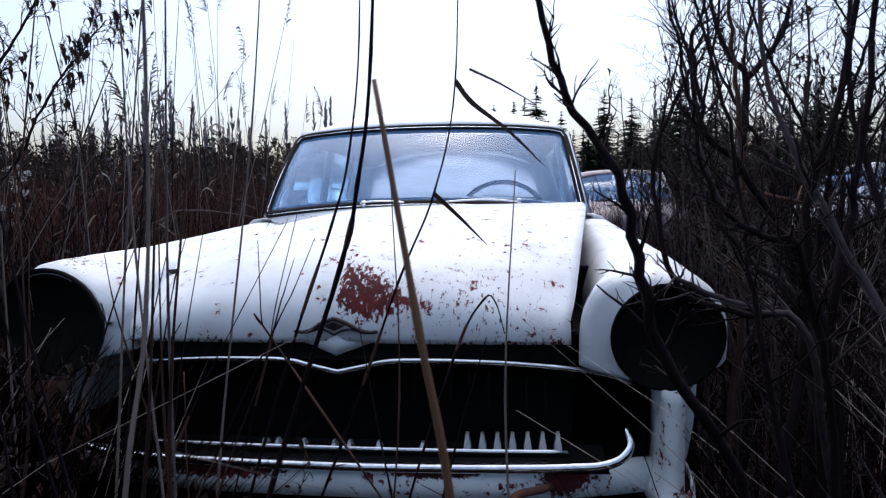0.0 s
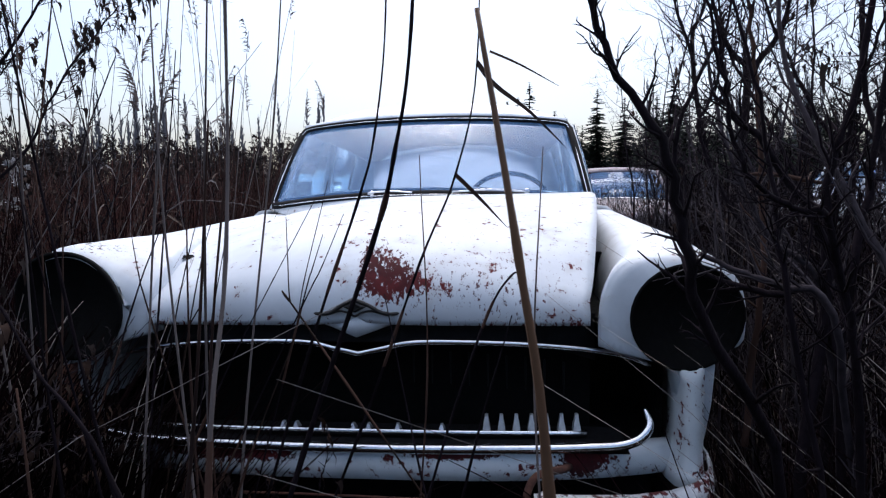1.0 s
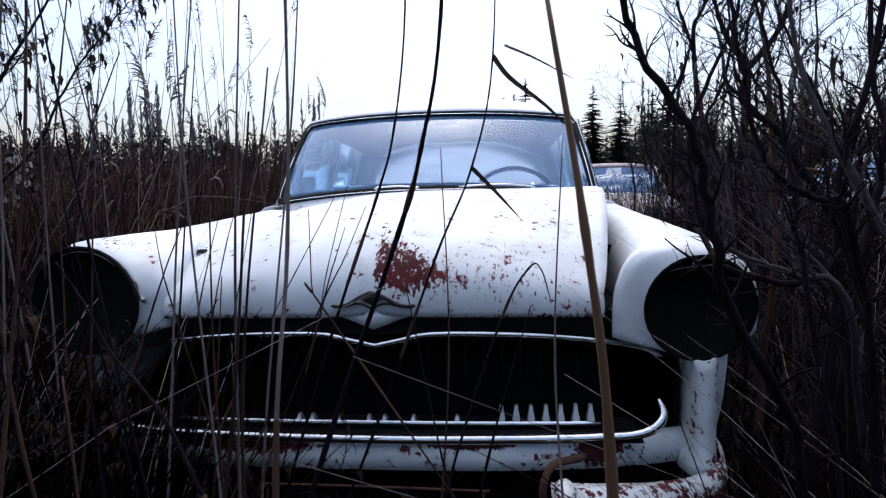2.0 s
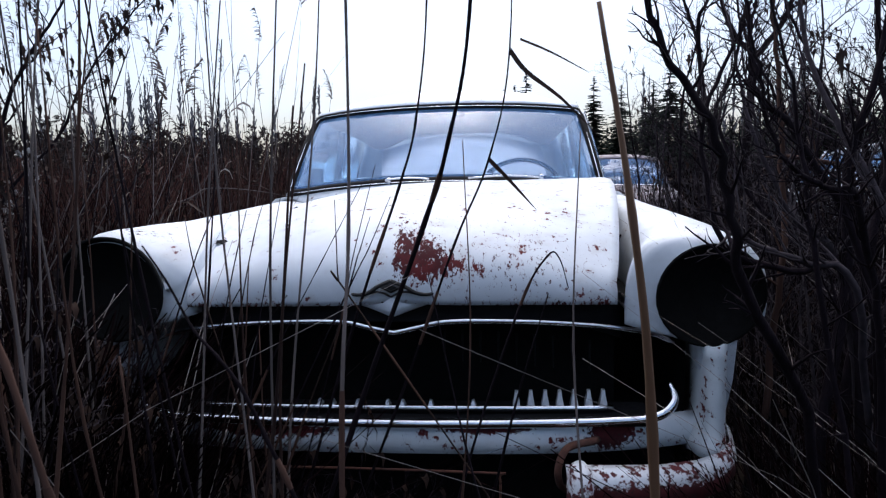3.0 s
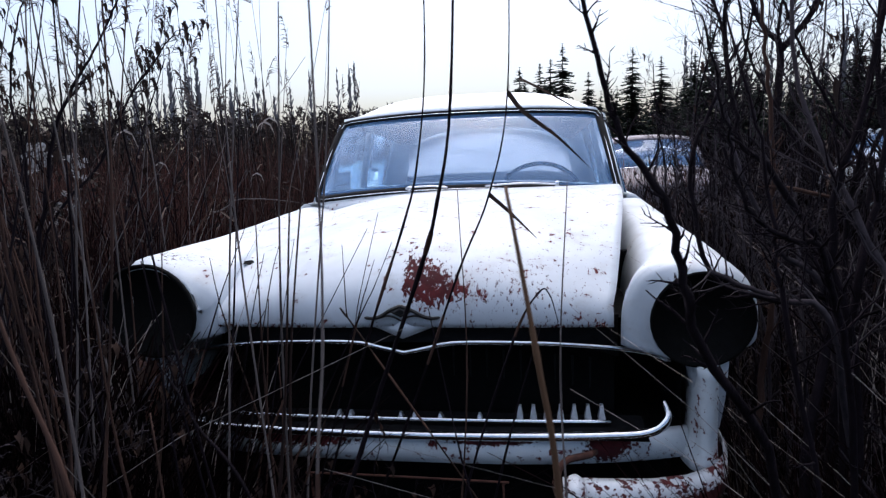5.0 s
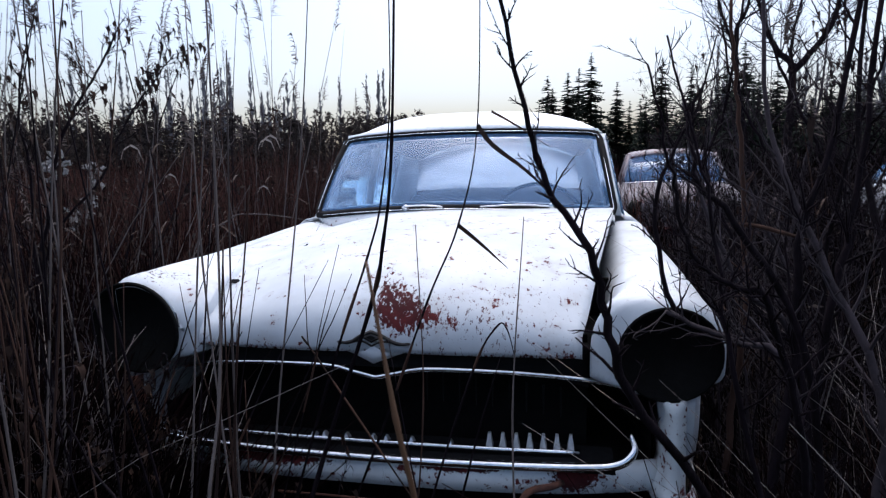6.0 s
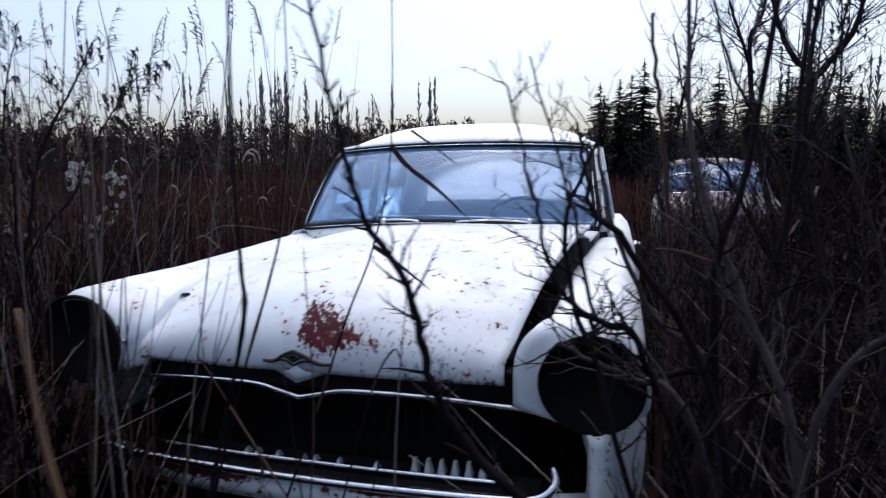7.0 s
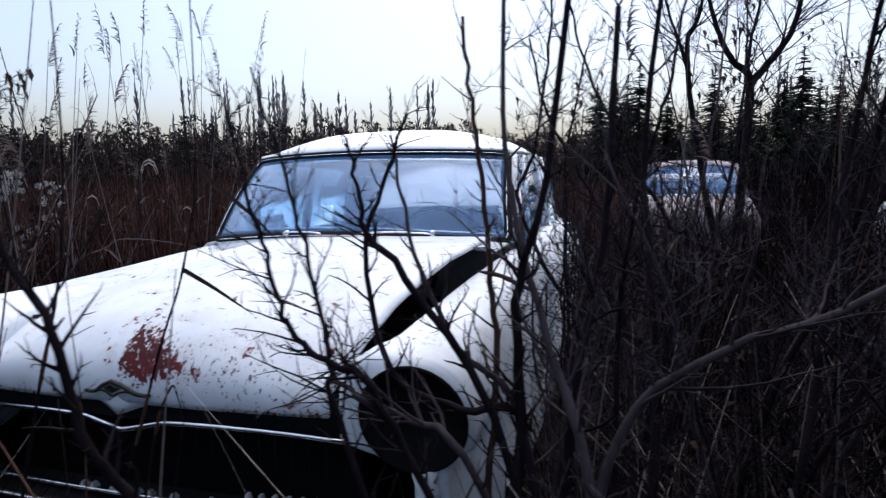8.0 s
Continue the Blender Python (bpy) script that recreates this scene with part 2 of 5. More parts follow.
class Geo:
    """Verts and faces gathered piece by piece into one mesh."""

    def __init__(self):
        self.v, self.f = [], []

    def tube(self, path, radii, sides=6, caps=True):
        path = [Vector(p) for p in path]
        base = len(self.v)
        up = None
        for i, p in enumerate(path):
            d = (path[min(i + 1, len(path) - 1)] - path[max(i - 1, 0)]).normalized()
            if up is None:
                up = d.orthogonal().normalized()
            up = (up - d * up.dot(d)).normalized()
            side = d.cross(up)
            r = radii[i] if isinstance(radii, (list, tuple)) else radii
            for k in range(sides):
                a = 2 * math.pi * k / sides
                self.v.append(p + (up * math.cos(a) + side * math.sin(a)) * r)
        for i in range(len(path) - 1):
            for k in range(sides):
                a, b = base + i * sides + k, base + i * sides + (k + 1) % sides
                self.f.append((a, b, b + sides, a + sides))
        if caps:
            self.f.append(tuple(range(base + sides - 1, base - 1, -1)))
            e = base + (len(path) - 1) * sides
            self.f.append(tuple(range(e, e + sides)))
        return self

    def loft(self, rows, closed=False, cap=False, keep=None):
        base, n = len(self.v), len(rows[0])
        for r in rows:
            self.v.extend(Vector(p) for p in r)
        for i in range(len(rows) - 1):
            for k in range(n if closed else n - 1):
                a, b = base + i * n + k, base + i * n + (k + 1) % n
                q = (a, b, b + n, a + n)
                if keep is None or keep(sum((self.v[j] for j in q), Vector()) / 4):
                    self.f.append(q)
        if cap:
            self.f.append(tuple(range(base + n - 1, base - 1, -1)))
            e = base + (len(rows) - 1) * n
            self.f.append(tuple(range(e, e + n)))
        return self

    def box(self, lo, hi, bevel=0.0):
        (x0, y0, z0), (x1, y1, z1) = lo, hi
        b = bevel
        rows = []
        for z, k in ((z0, b), (z0 + b, 0), (z1 - b, 0), (z1, b)) if b else ((z0, 0), (z1, 0)):
            rows.append([(x0 + k + b, y0 + k, z), (x1 - k - b, y0 + k, z), (x1 - k, y0 + k + b, z), (x1 - k, y1 - k - b, z),
                         (x1 - k - b, y1 - k, z), (x0 + k + b, y1 - k, z), (x0 + k, y1 - k - b, z), (x0 + k, y0 + k + b, z)] if b else
                        [(x0, y0, z), (x1, y0, z), (x1, y1, z), (x0, y1, z)])
        return self.loft(rows, closed=True, cap=True)

    def blade(self, path, width, sideways):
        """A thin leaf, folded along its middle."""
        path = [Vector(p) for p in path]
        rows = []
        for i, p in enumerate(path):
            w = width * (1 - (i / (len(path) - 1)) ** 2) + 0.0006
            s = Vector(sideways)
            rows.append([p - s * w, p + Vector((0, 0, -w * 0.5)), p + s * w])
        return self.loft(rows)

    def mesh(self, name, material, smooth=True):
        return mesh_of(name, self.v, self.f, material, smooth)


def thicken(ob, t, offset=0.0):
    s = ob.modifiers.new("thickness", "SOLIDIFY")
    s.thickness, s.offset = t, offset
    return ob


def glide(points, steps=8):
    """A smooth curve through a few control points."""
    p = [Vector(q) for q in points]
    p = [2 * p[0] - p[1]] + p + [2 * p[-1] - p[-2]]
    out = []
    for i in range(1, len(p) - 2):
        for k in range(steps):
            t = k / steps
            out.append(0.5 * (2 * p[i] + (p[i + 1] - p[i - 1]) * t + (2 * p[i - 1] - 5 * p[i] + 4 * p[i + 1] - p[i + 2]) * t * t
                              + (3 * p[i] - p[i - 1] - 3 * p[i + 1] + p[i + 2]) * t ** 3))
    return out + [p[-2]]


def lerp_table(table, y):
    """Value at y in a table of (y, value), eased between its rows."""
    if y <= table[0][0]:
        return table[0][1]
    for (a, va), (b, vb) in zip(table, table[1:]):
        if y <= b:
            return va + (vb - va) * (y - a) / (b - a)
    return table[-1][1]


def thing(name, label, category, group="", at=(0, 0, 0)):
    e = new(name)
    e.empty_display_size = 0.1
    e.location = at
    return tagged(e, label, category, group)


# ---- ground ----
def ground_height(x, y):
    return 0.05 * noise.noise((x * 0.35, y * 0.35, 0)) + 0.02 * noise.noise((x * 2.1, y * 2.1, 3))


def build_ground():
    g = Geo()
    ticks = [-2000, -600, -200, -80, -40, -20] + [-10 + 0.5 * i for i in range(41)] + [20, 40, 80, 200, 600, 2000]
    rows = [[(x, y, ground_height(x, y) if abs(x) < 15 and -15 < y < 15 else 0) for x in ticks] for y in ticks]
    return tagged(new("ground", g.loft(rows).mesh("ground", M_EARTH)), "dark earth under dry weeds", "ground", kind="structure")


build_ground()


# ---- the abandoned car ----
NOSE = [(-0.143, 0.845), (-0.146, 0.872), (-0.143, 0.900), (-0.133, 0.927), (-0.115, 0.952), (-0.088, 0.975), (-0.055, 0.995), (-0.01, 1.016), (0.05, 1.036), (0.15, 1.058), (0.30, 1.078), (0.5, 1.092), (0.7, 1.101), (0.93, 1.106), (1.2, 1.10)]
CREST = [(-0.09, 0.962), (0.0, 0.985), (0.2, 1.0), (0.46, 1.012), (1.03, 1.035), (2.5, 1.03), (3.9, 0.86)]


def hood_point(u, i):
    """u: -1 to 1 across the hood; i: row along the centre profile."""
    if u < -1:
        p = hood_point(-1, i)
        k = min(1, max(0, p.y + 0.10) / 0.26)
        k = k * k * (3 - 2 * k)
        t = (-u - 1) / 0.25
        zc = lerp_table(CREST, p.y) + 0.006
        return Vector((p.x - 0.13 * t * k - 0.002 * t, p.y, p.z + (zc - p.z) * k * t * (2 - t)))
    y, z = NOSE[i]
    half = 0.484 + (0.05 * min(1, max(0, y) / 0.9) if u <= 0 else 0.14 * min(1, max(0, y + 0.13) / 0.95) ** 0.8)
    x = u * half
    y += 0.042 * u * u * max(0.0, 1 - max(0.0, y + 0.143) / 0.6)
    if y > 0.7:
        y += (0.12 if u < 0 else -0.03) * u * u
    drop = 0.075 * u * u
    drop *= min(1.0, 0.12 + 0.16 * i)
    crease = 0.010 * math.exp(-(x / 0.07) ** 2) * min(1, max(0, 1 - abs(y + 0.05) / 0.4))
    lift = max(0, u) ** 2 * (0.034 * min(1, max(0, y + 0.1) / 0.3) + 0.044 * min(1, max(0, y - 0.1) / 0.45))
    return Vector((x, y - crease, z - drop + crease + lift))


def ring_section(y, x0, x1, z0, z1, power=3.2, n=40, tilt=0.0, full=False):
    cx, cz, hx, hz = (x0 + x1) / 2, (z0 + z1) / 2, (x1 - x0) / 2, (z1 - z0) / 2
    out = []
    for k in range(n):
        a = 2 * math.pi * k / n
        c, s = math.cos(a), math.sin(a)
        p = power * 2.2 if full and c < 0 < s and power > 2.2 else power
        out.append(Vector((cx + hx * math.copysign(abs(c) ** (2 / p), c), y - tilt * s, cz + hz * math.copysign(abs(s) ** (2 / p), s))))
    return out


def flip(me, name):
    """The mirror image of a mesh, across the car's middle."""
    c = me.copy()
    c.name = name
    c.transform(Matrix.Diagonal((-1, 1, 1, 1)))
    c.flip_normals()
    return c


def ws_point(u, v):
    """The windscreen: u from -1 to 1 across, v from 0 at the cowl to 1 at the roof."""
    low = Vector((0.649 * u, 0.925 + 0.195 * abs(u) ** 2.4, 1.108 - 0.043 * u * u))
    top = Vector((0.595 * u, 1.255 + 0.175 * abs(u) ** 2.4, 1.424 - 0.015 * u * u))
    p = low.lerp(top, v)
    p.y -= 0.03 * math.sin(math.pi * v)
    return p


def rounded(u, v, r=0.10):
    """Pulls the corners of the unit window in, so that they are round."""
    ax, az = 1 - r * 0.55, 1 - r
    U, V = u, 2 * v - 1
    if abs(U) > ax and abs(V) > az:
        k = math.hypot((abs(U) - ax) / (1 - ax), (abs(V) - az) / (1 - az))
        if k > 1:
            U = math.copysign(ax + (abs(U) - ax) / k, U)
            V = math.copysign(az + (abs(V) - az) / k, V)
    return U, (V + 1) / 2


def window_rim(n=24):
    line = [(-1 + 2 * i / n, 1) for i in range(n)] + [(1, 1 - i / 12) for i in range(12)] + [(1 - 2 * i / n, 0) for i in range(n)] + [(-1, i / 12) for i in range(12)]
    return [rounded(u, v) for u, v in line]


def build_car():
    car = thing("old_car", "abandoned white vintage saloon car, rusted hood, missing headlamps, overgrown", "car", at=(0, 1.2, 0))
    inv = Matrix.Translation((0, -1.2, 0))

    def put(name, me, parent=car, label=""):
        ob = part(name, me, parent, label)
        if parent is car:
            ob.matrix_parent_inverse = inv
        return ob

    # hood, standing a little open along one side
    us = [-1.25, -1.2, -1.15, -1.1, -1.05] + [-1 + 2 * i / 48 for i in range(49)]
    rows = []
    for i in range(len(NOSE) - 1):
        rows.append([hood_point(u, i) for u in us])
        if i < len(NOSE) - 2:
            rows.append([hood_point(u, i).lerp(hood_point(u, i + 1), 0.5) for u in us])
    hood = put("hood", Geo().loft(rows).mesh("hood", M_HOOD), label="white hood with a flaked red rust patch")
    thicken(hood, 0.012, -1)
    # chips of lost paint on the hood's flank
    for cx, cy, a, b_ in ((-0.573, 0.238, 0.035, 0.020), (-0.486, 0.084, 0.034, 0.016), (-0.60, 0.0, 0.03, 0.012), (-0.36, 0.30, 0.012, 0.006)):
        v0 = min((v for r_ in rows for v in r_), key=lambda v: (v.x - cx) ** 2 + (v.y - cy) ** 2)
        ring = []
        for k in range(14):
            ang = 2 * math.pi * k / 14
            w = 0.75 + 0.5 * noise.noise((cx * 40 + math.cos(ang), cy * 40 + math.sin(ang), 1))
            px_, py_ = v0.x + a * w * math.cos(ang), v0.y + b_ * w * math.sin(ang)
            near = sorted((v for r_ in rows for v in r_), key=lambda v: (v.x - px_) ** 2 + (v.y - py_) ** 2)[:4]
            ring.append((px_, py_, sum(v.z for v in near) / 4 + 0.0035))
        put("paint_chip", Geo().loft([ring, [(v0.x + (p[0] - v0.x) * 0.3, v0.y + (p[1] - v0.y) * 0.3, p[2] + 0.0005) for p in ring]], closed=True, cap=True).mesh("paint_chip", M_RUBBER, False), hood, "bare dark spot where paint is lost")
    # the nose point under the emblem
    nose = [[Vector((0.125 * u, -0.152 + 0.03 * abs(u), 0.865 - 0.004 * abs(u))), Vector((0.11 * u, -0.156 + 0.03 * abs(u), 0.85)), Vector((0.085 * u, -0.154 + 0.03 * abs(u), 0.822 + 0.026 * abs(u)))] for u in [-1 + i / 6 for i in range(13)]]
    thicken(put("nose_point", Geo().loft(nose).mesh("nose_point", M_PAINT), hood), 0.01, -1)
    emb = Geo()
    for s in (-1, 1):
        emb.tube(glide([(0, -0.163, 0.902), (0.028 * s, -0.160, 0.890), (0.05 * s, -0.156, 0.876), (0.07 * s, -0.153, 0.871), (0.09 * s, -0.150, 0.872)], 4), [0.0052] * 4 + [0.0048] * 8 + [0.004] * 4 + [0.0015], 6)
        emb.tube(glide([(0, -0.164, 0.868), (0.016 * s, -0.162, 0.876), (0.034 * s, -0.158, 0.878), (0.055 * s, -0.154, 0.872)], 4), 0.0026, 6)
    put("emblem", emb.mesh("emblem", M_TARNISH), hood, "tarnished chevron-shaped metal emblem")
    dia = Geo().loft([[(0.026 * c * k, -0.160 - d, 0.888 + 0.013 * s_ * k) for c, s_ in ((1, 0), (0, 1), (-1, 0), (0, -1))] for k, d in ((1, 0), (0.9, 0.006), (0.55, 0.008), (0.5, 0.003))], closed=True, cap=True)
    put("emblem_badge", dia.mesh("emblem_badge", M_TARNISH, False), hood)

    # fenders: tubes that end in the lamp openings
    def fender_mesh(name, full=False):
        st = [(-0.118, 0.563, 0.783, 0.747, 0.967, 2.0, 0.012), (-0.112, 0.548, 0.789, 0.738, 0.975, 2.1, 0.012), (-0.104, 0.520, 0.793, 0.71, 0.983, 2.5, 0.008), (-0.088, 0.498, 0.795, 0.65, 0.989, 2.9, 0.004), (-0.045, 0.494, 0.796, 0.56, 0.992, 3.2, 0.0),
              (0.0, 0.497, 0.796, 0.50, 0.994, 3.2, 0), (0.1, 0.497, 0.797, 0.42, 1.0, 3.4, 0), (0.25, 0.50, 0.80, 0.36, 1.006, 3.5, 0), (0.45, 0.505, 0.80, 0.34, 1.014, 3.5, 0),
              (0.65, 0.51, 0.80, 0.33, 1.02, 3.5, 0), (0.9, 0.53, 0.80, 0.32, 1.03, 3.5, 0), (1.15, 0.55, 0.80, 0.30, 1.037, 3.5, 0)]
        dense = []
        for a, b in zip(st, st[1:]):
            for k in range(3):
                dense.append([p + (q - p) * k / 3 for p, q in zip(a, b)])
        dense.append(st[-1])
        gap = (lambda y: 0.0) if full else (lambda y: 0.046 * min(1, max(0, y + 0.1) / 0.15))
        rows = [ring_section(y, x0 + gap(y), x1, z0, z1, p, 64, tl, full) for y, x0, x1, z0, z1, p, tl in dense]
        if full:
            for r in rows:
                y_ = r[0].y
                x0_, x1_, z1_ = min(p.x for p in r), max(p.x for p in r), max(p.z for p in r)
                edge = lerp_table(NOSE[2:], y_ - 0.03) - 0.066
                for p in r:
                    t_ = (p.x - x0_) / ((x1_ - x0_) * 0.62)
                    if y_ > -0.112 and t_ < 1 and edge < z1_:
                        p.z = min(p.z, edge + (z1_ - edge) * max(0, t_) ** 0.8)
        for r in rows:
            for p in r:
                if p.y < 0.12:
                    p.x = min(p.x, 0.736 + 2.2 * max(0, p.z - 0.775))
                if p.x < 0.675 and p.y < 0.4:
                    p.z = max(p.z, 0.790 - 0.25 * max(0, p.x - 0.5))
        return Geo().loft(rows, closed=True, keep=lambda c: not (c.x > 0.6 and math.hypot(c.y - 0.42, c.z - 0.30) < 0.33)).mesh(name, M_FENDER)

    right, left = fender_mesh("fender"), fender_mesh("fender", True)

    def knocked(me, r=1.0):
        """The other lamp end stands a little higher and further in."""
        for v in me.vertices:
            k = min(1, max(0, (0.35 - v.co.y) / 0.4))
            if r != 1.0:
                v.co.x, v.co.z, v.co.y = 0.673 + (v.co.x - 0.673) * r, 0.857 + (v.co.z - 0.857) * r, v.co.y - 0.006
            v.co.x, v.co.z = v.co.x - 0.017 * k, v.co.z + 0.024 * k
            if r == 1.0:
                v.co.x = min(v.co.x, 0.70 + 0.45 * max(0, v.co.y + 0.10))
        return me

    knocked(left)
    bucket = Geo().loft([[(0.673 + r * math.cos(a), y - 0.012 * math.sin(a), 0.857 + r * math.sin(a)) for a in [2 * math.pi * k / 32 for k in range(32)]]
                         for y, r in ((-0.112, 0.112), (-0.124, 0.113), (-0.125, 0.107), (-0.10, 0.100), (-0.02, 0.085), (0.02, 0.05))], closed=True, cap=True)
    bucket_me = bucket.mesh("headlamp_bucket", M_SHADE_BLACK)
    below = []
    for k in range(10):
        row = []
        for x, y in ((0.668, -0.01), (0.668, -0.07), (0.674, -0.110), (0.684, -0.126), (0.698, -0.122), (0.712, -0.105), (0.722, -0.06), (0.728, 0.02), (0.732, 0.12)):
            top = 0.861 - math.sqrt(max(0.0004, 0.0130 - (x - 0.673) ** 2))
            z = top + (0.505 - top) * k / 9
            flare = max(0, z - 0.725) * 0.8 + max(0, 0.58 - z) * 0.6
            row.append((x - flare * max(0, (0.70 - x) / 0.065), y - 0.25 * max(0, 0.56 - z), z))
        below.append(row)
    below_me = Geo().loft(below).mesh("corner_panel", M_APRON)
    for side in (1, -1):
        f = put("fender", right if side > 0 else flip(left, "fender"))
        # black paints in the lamp hollow's shade; one bucket is enlarged over its rim
        put("headlamp_bucket", bucket_me if side > 0 else flip(knocked(bucket_me.copy(), 1.10), "headlamp_bucket"), f, "empty black headlamp opening")
        if side > 0:
            thicken(put("corner_panel", below_me, f, "rusty white panel below the headlamp"), 0.006)
        else:
            shaded_panel = flip(below_me, "corner_panel")
            # M_RUST serves as dark colour here: shade painted over a white panel
            shaded_panel.materials[0] = M_RUST
            thicken(put("corner_panel", shaded_panel, f, "panel below the headlamp, its deep shade painted dark brown"), 0.006)

    # grille
    mouth = [(-0.62, 0.735), (-0.56, 0.762), (-0.45, 0.785), (-0.33, 0.800), (-0.2, 0.808), (-0.11, 0.808), (-0.055, 0.797), (0, 0.785)]
    mouth += [(-x, z) for x, z in mouth[-2::-1]]

    def front_y(x):
        return -0.138 + 0.10 * (x / 0.6) ** 2

    mid = len(mouth) // 2
    halves = [[(x, front_y(x) - 0.006, z) for x, z in m_] for m_ in (mouth[:mid + 1], mouth[mid:])]
    line = glide(halves[0], 4) + glide(halves[1], 4)[1:]
    put("upper_grille_trim", Geo().tube(line, 0.006, 8).mesh("upper_grille_trim", M_CHROME), label="thin chrome strip dipping in the middle")
    strip = []
    for x in [-0.5 + i / 30 for i in range(31)]:
        strip.append([(x, front_y(x) + 0.012, 0.855), (x, front_y(x) + 0.030, 0.83), (x, front_y(x) + 0.012, 0.806 - 0.055 * (x / 0.5) ** 4)])
    thicken(put("grille_header", Geo().loft(strip).mesh("grille_header", M_RUBBER), label="black panel between hood and grille"), 0.006)
    # black walls paint in the shade deep behind the grille
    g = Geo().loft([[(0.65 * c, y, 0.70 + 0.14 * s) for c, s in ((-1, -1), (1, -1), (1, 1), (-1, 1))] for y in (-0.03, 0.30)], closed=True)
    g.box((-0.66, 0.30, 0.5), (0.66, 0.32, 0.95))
    put("grille_cavity", g.mesh("grille_cavity", M_SHADE_BLACK, False), label="dark hollow behind the missing grille")
    lower = [(-0.595, -0.130, 0.622), (-0.565, -0.138, 0.602), (-0.48, -0.140, 0.590), (-0.25, -0.146, 0.584), (0, -0.150, 0.583), (0.25, -0.146, 0.584), (0.48, -0.140, 0.590), (0.565, -0.138, 0.602), (0.600, -0.128, 0.632), (0.594, -0.11, 0.665)]
    bar = glide(lower, 6)
    put("lower_grille_bar", Geo().tube(bar, [0.004 + 0.007 * min(1, min(i, len(bar) - 1 - i) / 8) for i in range(len(bar))], 8).mesh("lower_grille_bar", M_CHROME), label="chrome bar with upturned ends")
    put("inner_grille_bar", Geo().tube(glide([(-0.48, -0.075, 0.594), (-0.25, -0.088, 0.596), (0, -0.092, 0.597), (0.25, -0.088, 0.596), (0.48, -0.075, 0.594)], 6), 0.0075, 8).mesh("inner_grille_bar", M_CHROME))
    put("grille_shelf", Geo().loft([[(x, -0.148 + 0.012 * abs(x), 0.578), (x, -0.10, 0.581), (x, -0.02, 0.588)] for x in [-0.56 + 0.07 * i for i in range(17)]]).mesh("grille_shelf", M_RUBBER))
    tooth = Geo().loft([[(w * c, -0.074 + d * s, z) for c, s in ((-1, -1), (1, -1), (1, 1), (-1, 1))] for w, d, z in ((0.0085, 0.012, 0.598), (0.0075, 0.011, 0.608), (0.0045, 0.008, 0.622), (0.0035, 0.006, 0.634))], closed=True, cap=True).mesh("grille_tooth", M_TOOTH, False)
    worn = tooth.copy()
    worn.transform(Matrix.Translation((0, 0, 0.598)) @ Matrix.Diagonal((0.8, 1, 0.4, 1)) @ Matrix.Translation((0, 0, -0.598)))
    for x in [0.46 - 0.0325 * i for i in range(7)] + [0.167, 0.07, 0.005, -0.03, -0.1, -0.16, -0.19]:
        t = put("grille_tooth", tooth if x > 0.2 else worn)
        t.location = (x, 0.02 * (abs(x) / 0.46) ** 2 - 0.012, 0)
    # metal stubs take the rubber black: the mouth's shade painted onto them
    stub = Geo().tube([(0, -0.03, 0.775), (0, -0.03, 0.70)], [0.003, 0.0015], 5).mesh("broken_grille_tooth", M_RUBBER)
    for x in [0.10 + 0.042 * i for i in range(9)]:
        t = put("broken_grille_tooth", stub)
        t.location = (x, 0, -0.01 - 0.03 * (x / 0.46) ** 2)

    # apron, bumper, plate
    ap = []
    for x in [-0.66 + 0.055 * i for i in range(25)]:
        y = -0.142 + 0.075 * (abs(x) / 0.66) ** 3
        ap.append([(x, y + 0.02, 0.578), (x, y, 0.568), (x, y - 0.004, 0.54), (x, y + 0.002, 0.512), (x, y + 0.03, 0.500)])
    thicken(put("front_apron", Geo().loft(ap).mesh("front_apron", M_APRON), label="rust-eaten white apron under the grille"), 0.005)
    bp = []
    for x, y, k in [(0.36, -0.235, 1), (0.45, -0.235, 1), (0.55, -0.228, 1), (0.63, -0.205, 1), (0.69, -0.165, 0.97), (0.735, -0.10, 0.95), (0.76, -0.01, 0.9), (0.765, 0.08, 0.85)]:
        bp.append([(x, y + dy, 0.492 + dz * k) for dy, dz in ((0.02, 0.032), (0.004, 0.030), (-0.012, 0.018), (-0.016, -0.005), (-0.010, -0.035), (0.012, -0.05))])
    bumper = put("front_bumper", Geo().loft(bp).mesh("front_bumper", M_CHROME_OLD), label="half a rusty chrome bumper")
    thicken(bumper, 0.004)
    ov = Geo().loft([[(0.385 + w * math.cos(a), -0.255 + 0.04 * math.sin(a) * k, z) for a in [2 * math.pi * i / 14 for i in range(14)]] for z, w, k in ((0.395, 0.014, 0.5), (0.41, 0.024, 0.9), (0.45, 0.028, 1.05), (0.505, 0.027, 1.0), (0.535, 0.022, 0.85), (0.547, 0.010, 0.4))], closed=True, cap=True)
    put("overrider", ov.mesh("overrider", M_CHROME_OLD), bumper, "rusty chrome overrider")
    put("bumper_iron", Geo().tube(glide([(0.41, -0.12, 0.44), (0.36, -0.19, 0.46), (0.345, -0.215, 0.51), (0.365, -0.20, 0.553), (0.42, -0.17, 0.556), (0.44, -0.12, 0.54)], 5), 0.008, 6).mesh("bumper_iron", M_RUST), label="rusty bent bracket")
    plate = Geo().tube(glide([(-0.24, -0.17, 0.40), (-0.24, -0.17, 0.478), (-0.22, -0.17, 0.488), (0.2, -0.17, 0.482), (0.225, -0.17, 0.474), (0.225, -0.17, 0.40)], 4), 0.003, 5)
    put("plate_frame", plate.mesh("plate_frame", M_RUST), label="empty number plate frame")
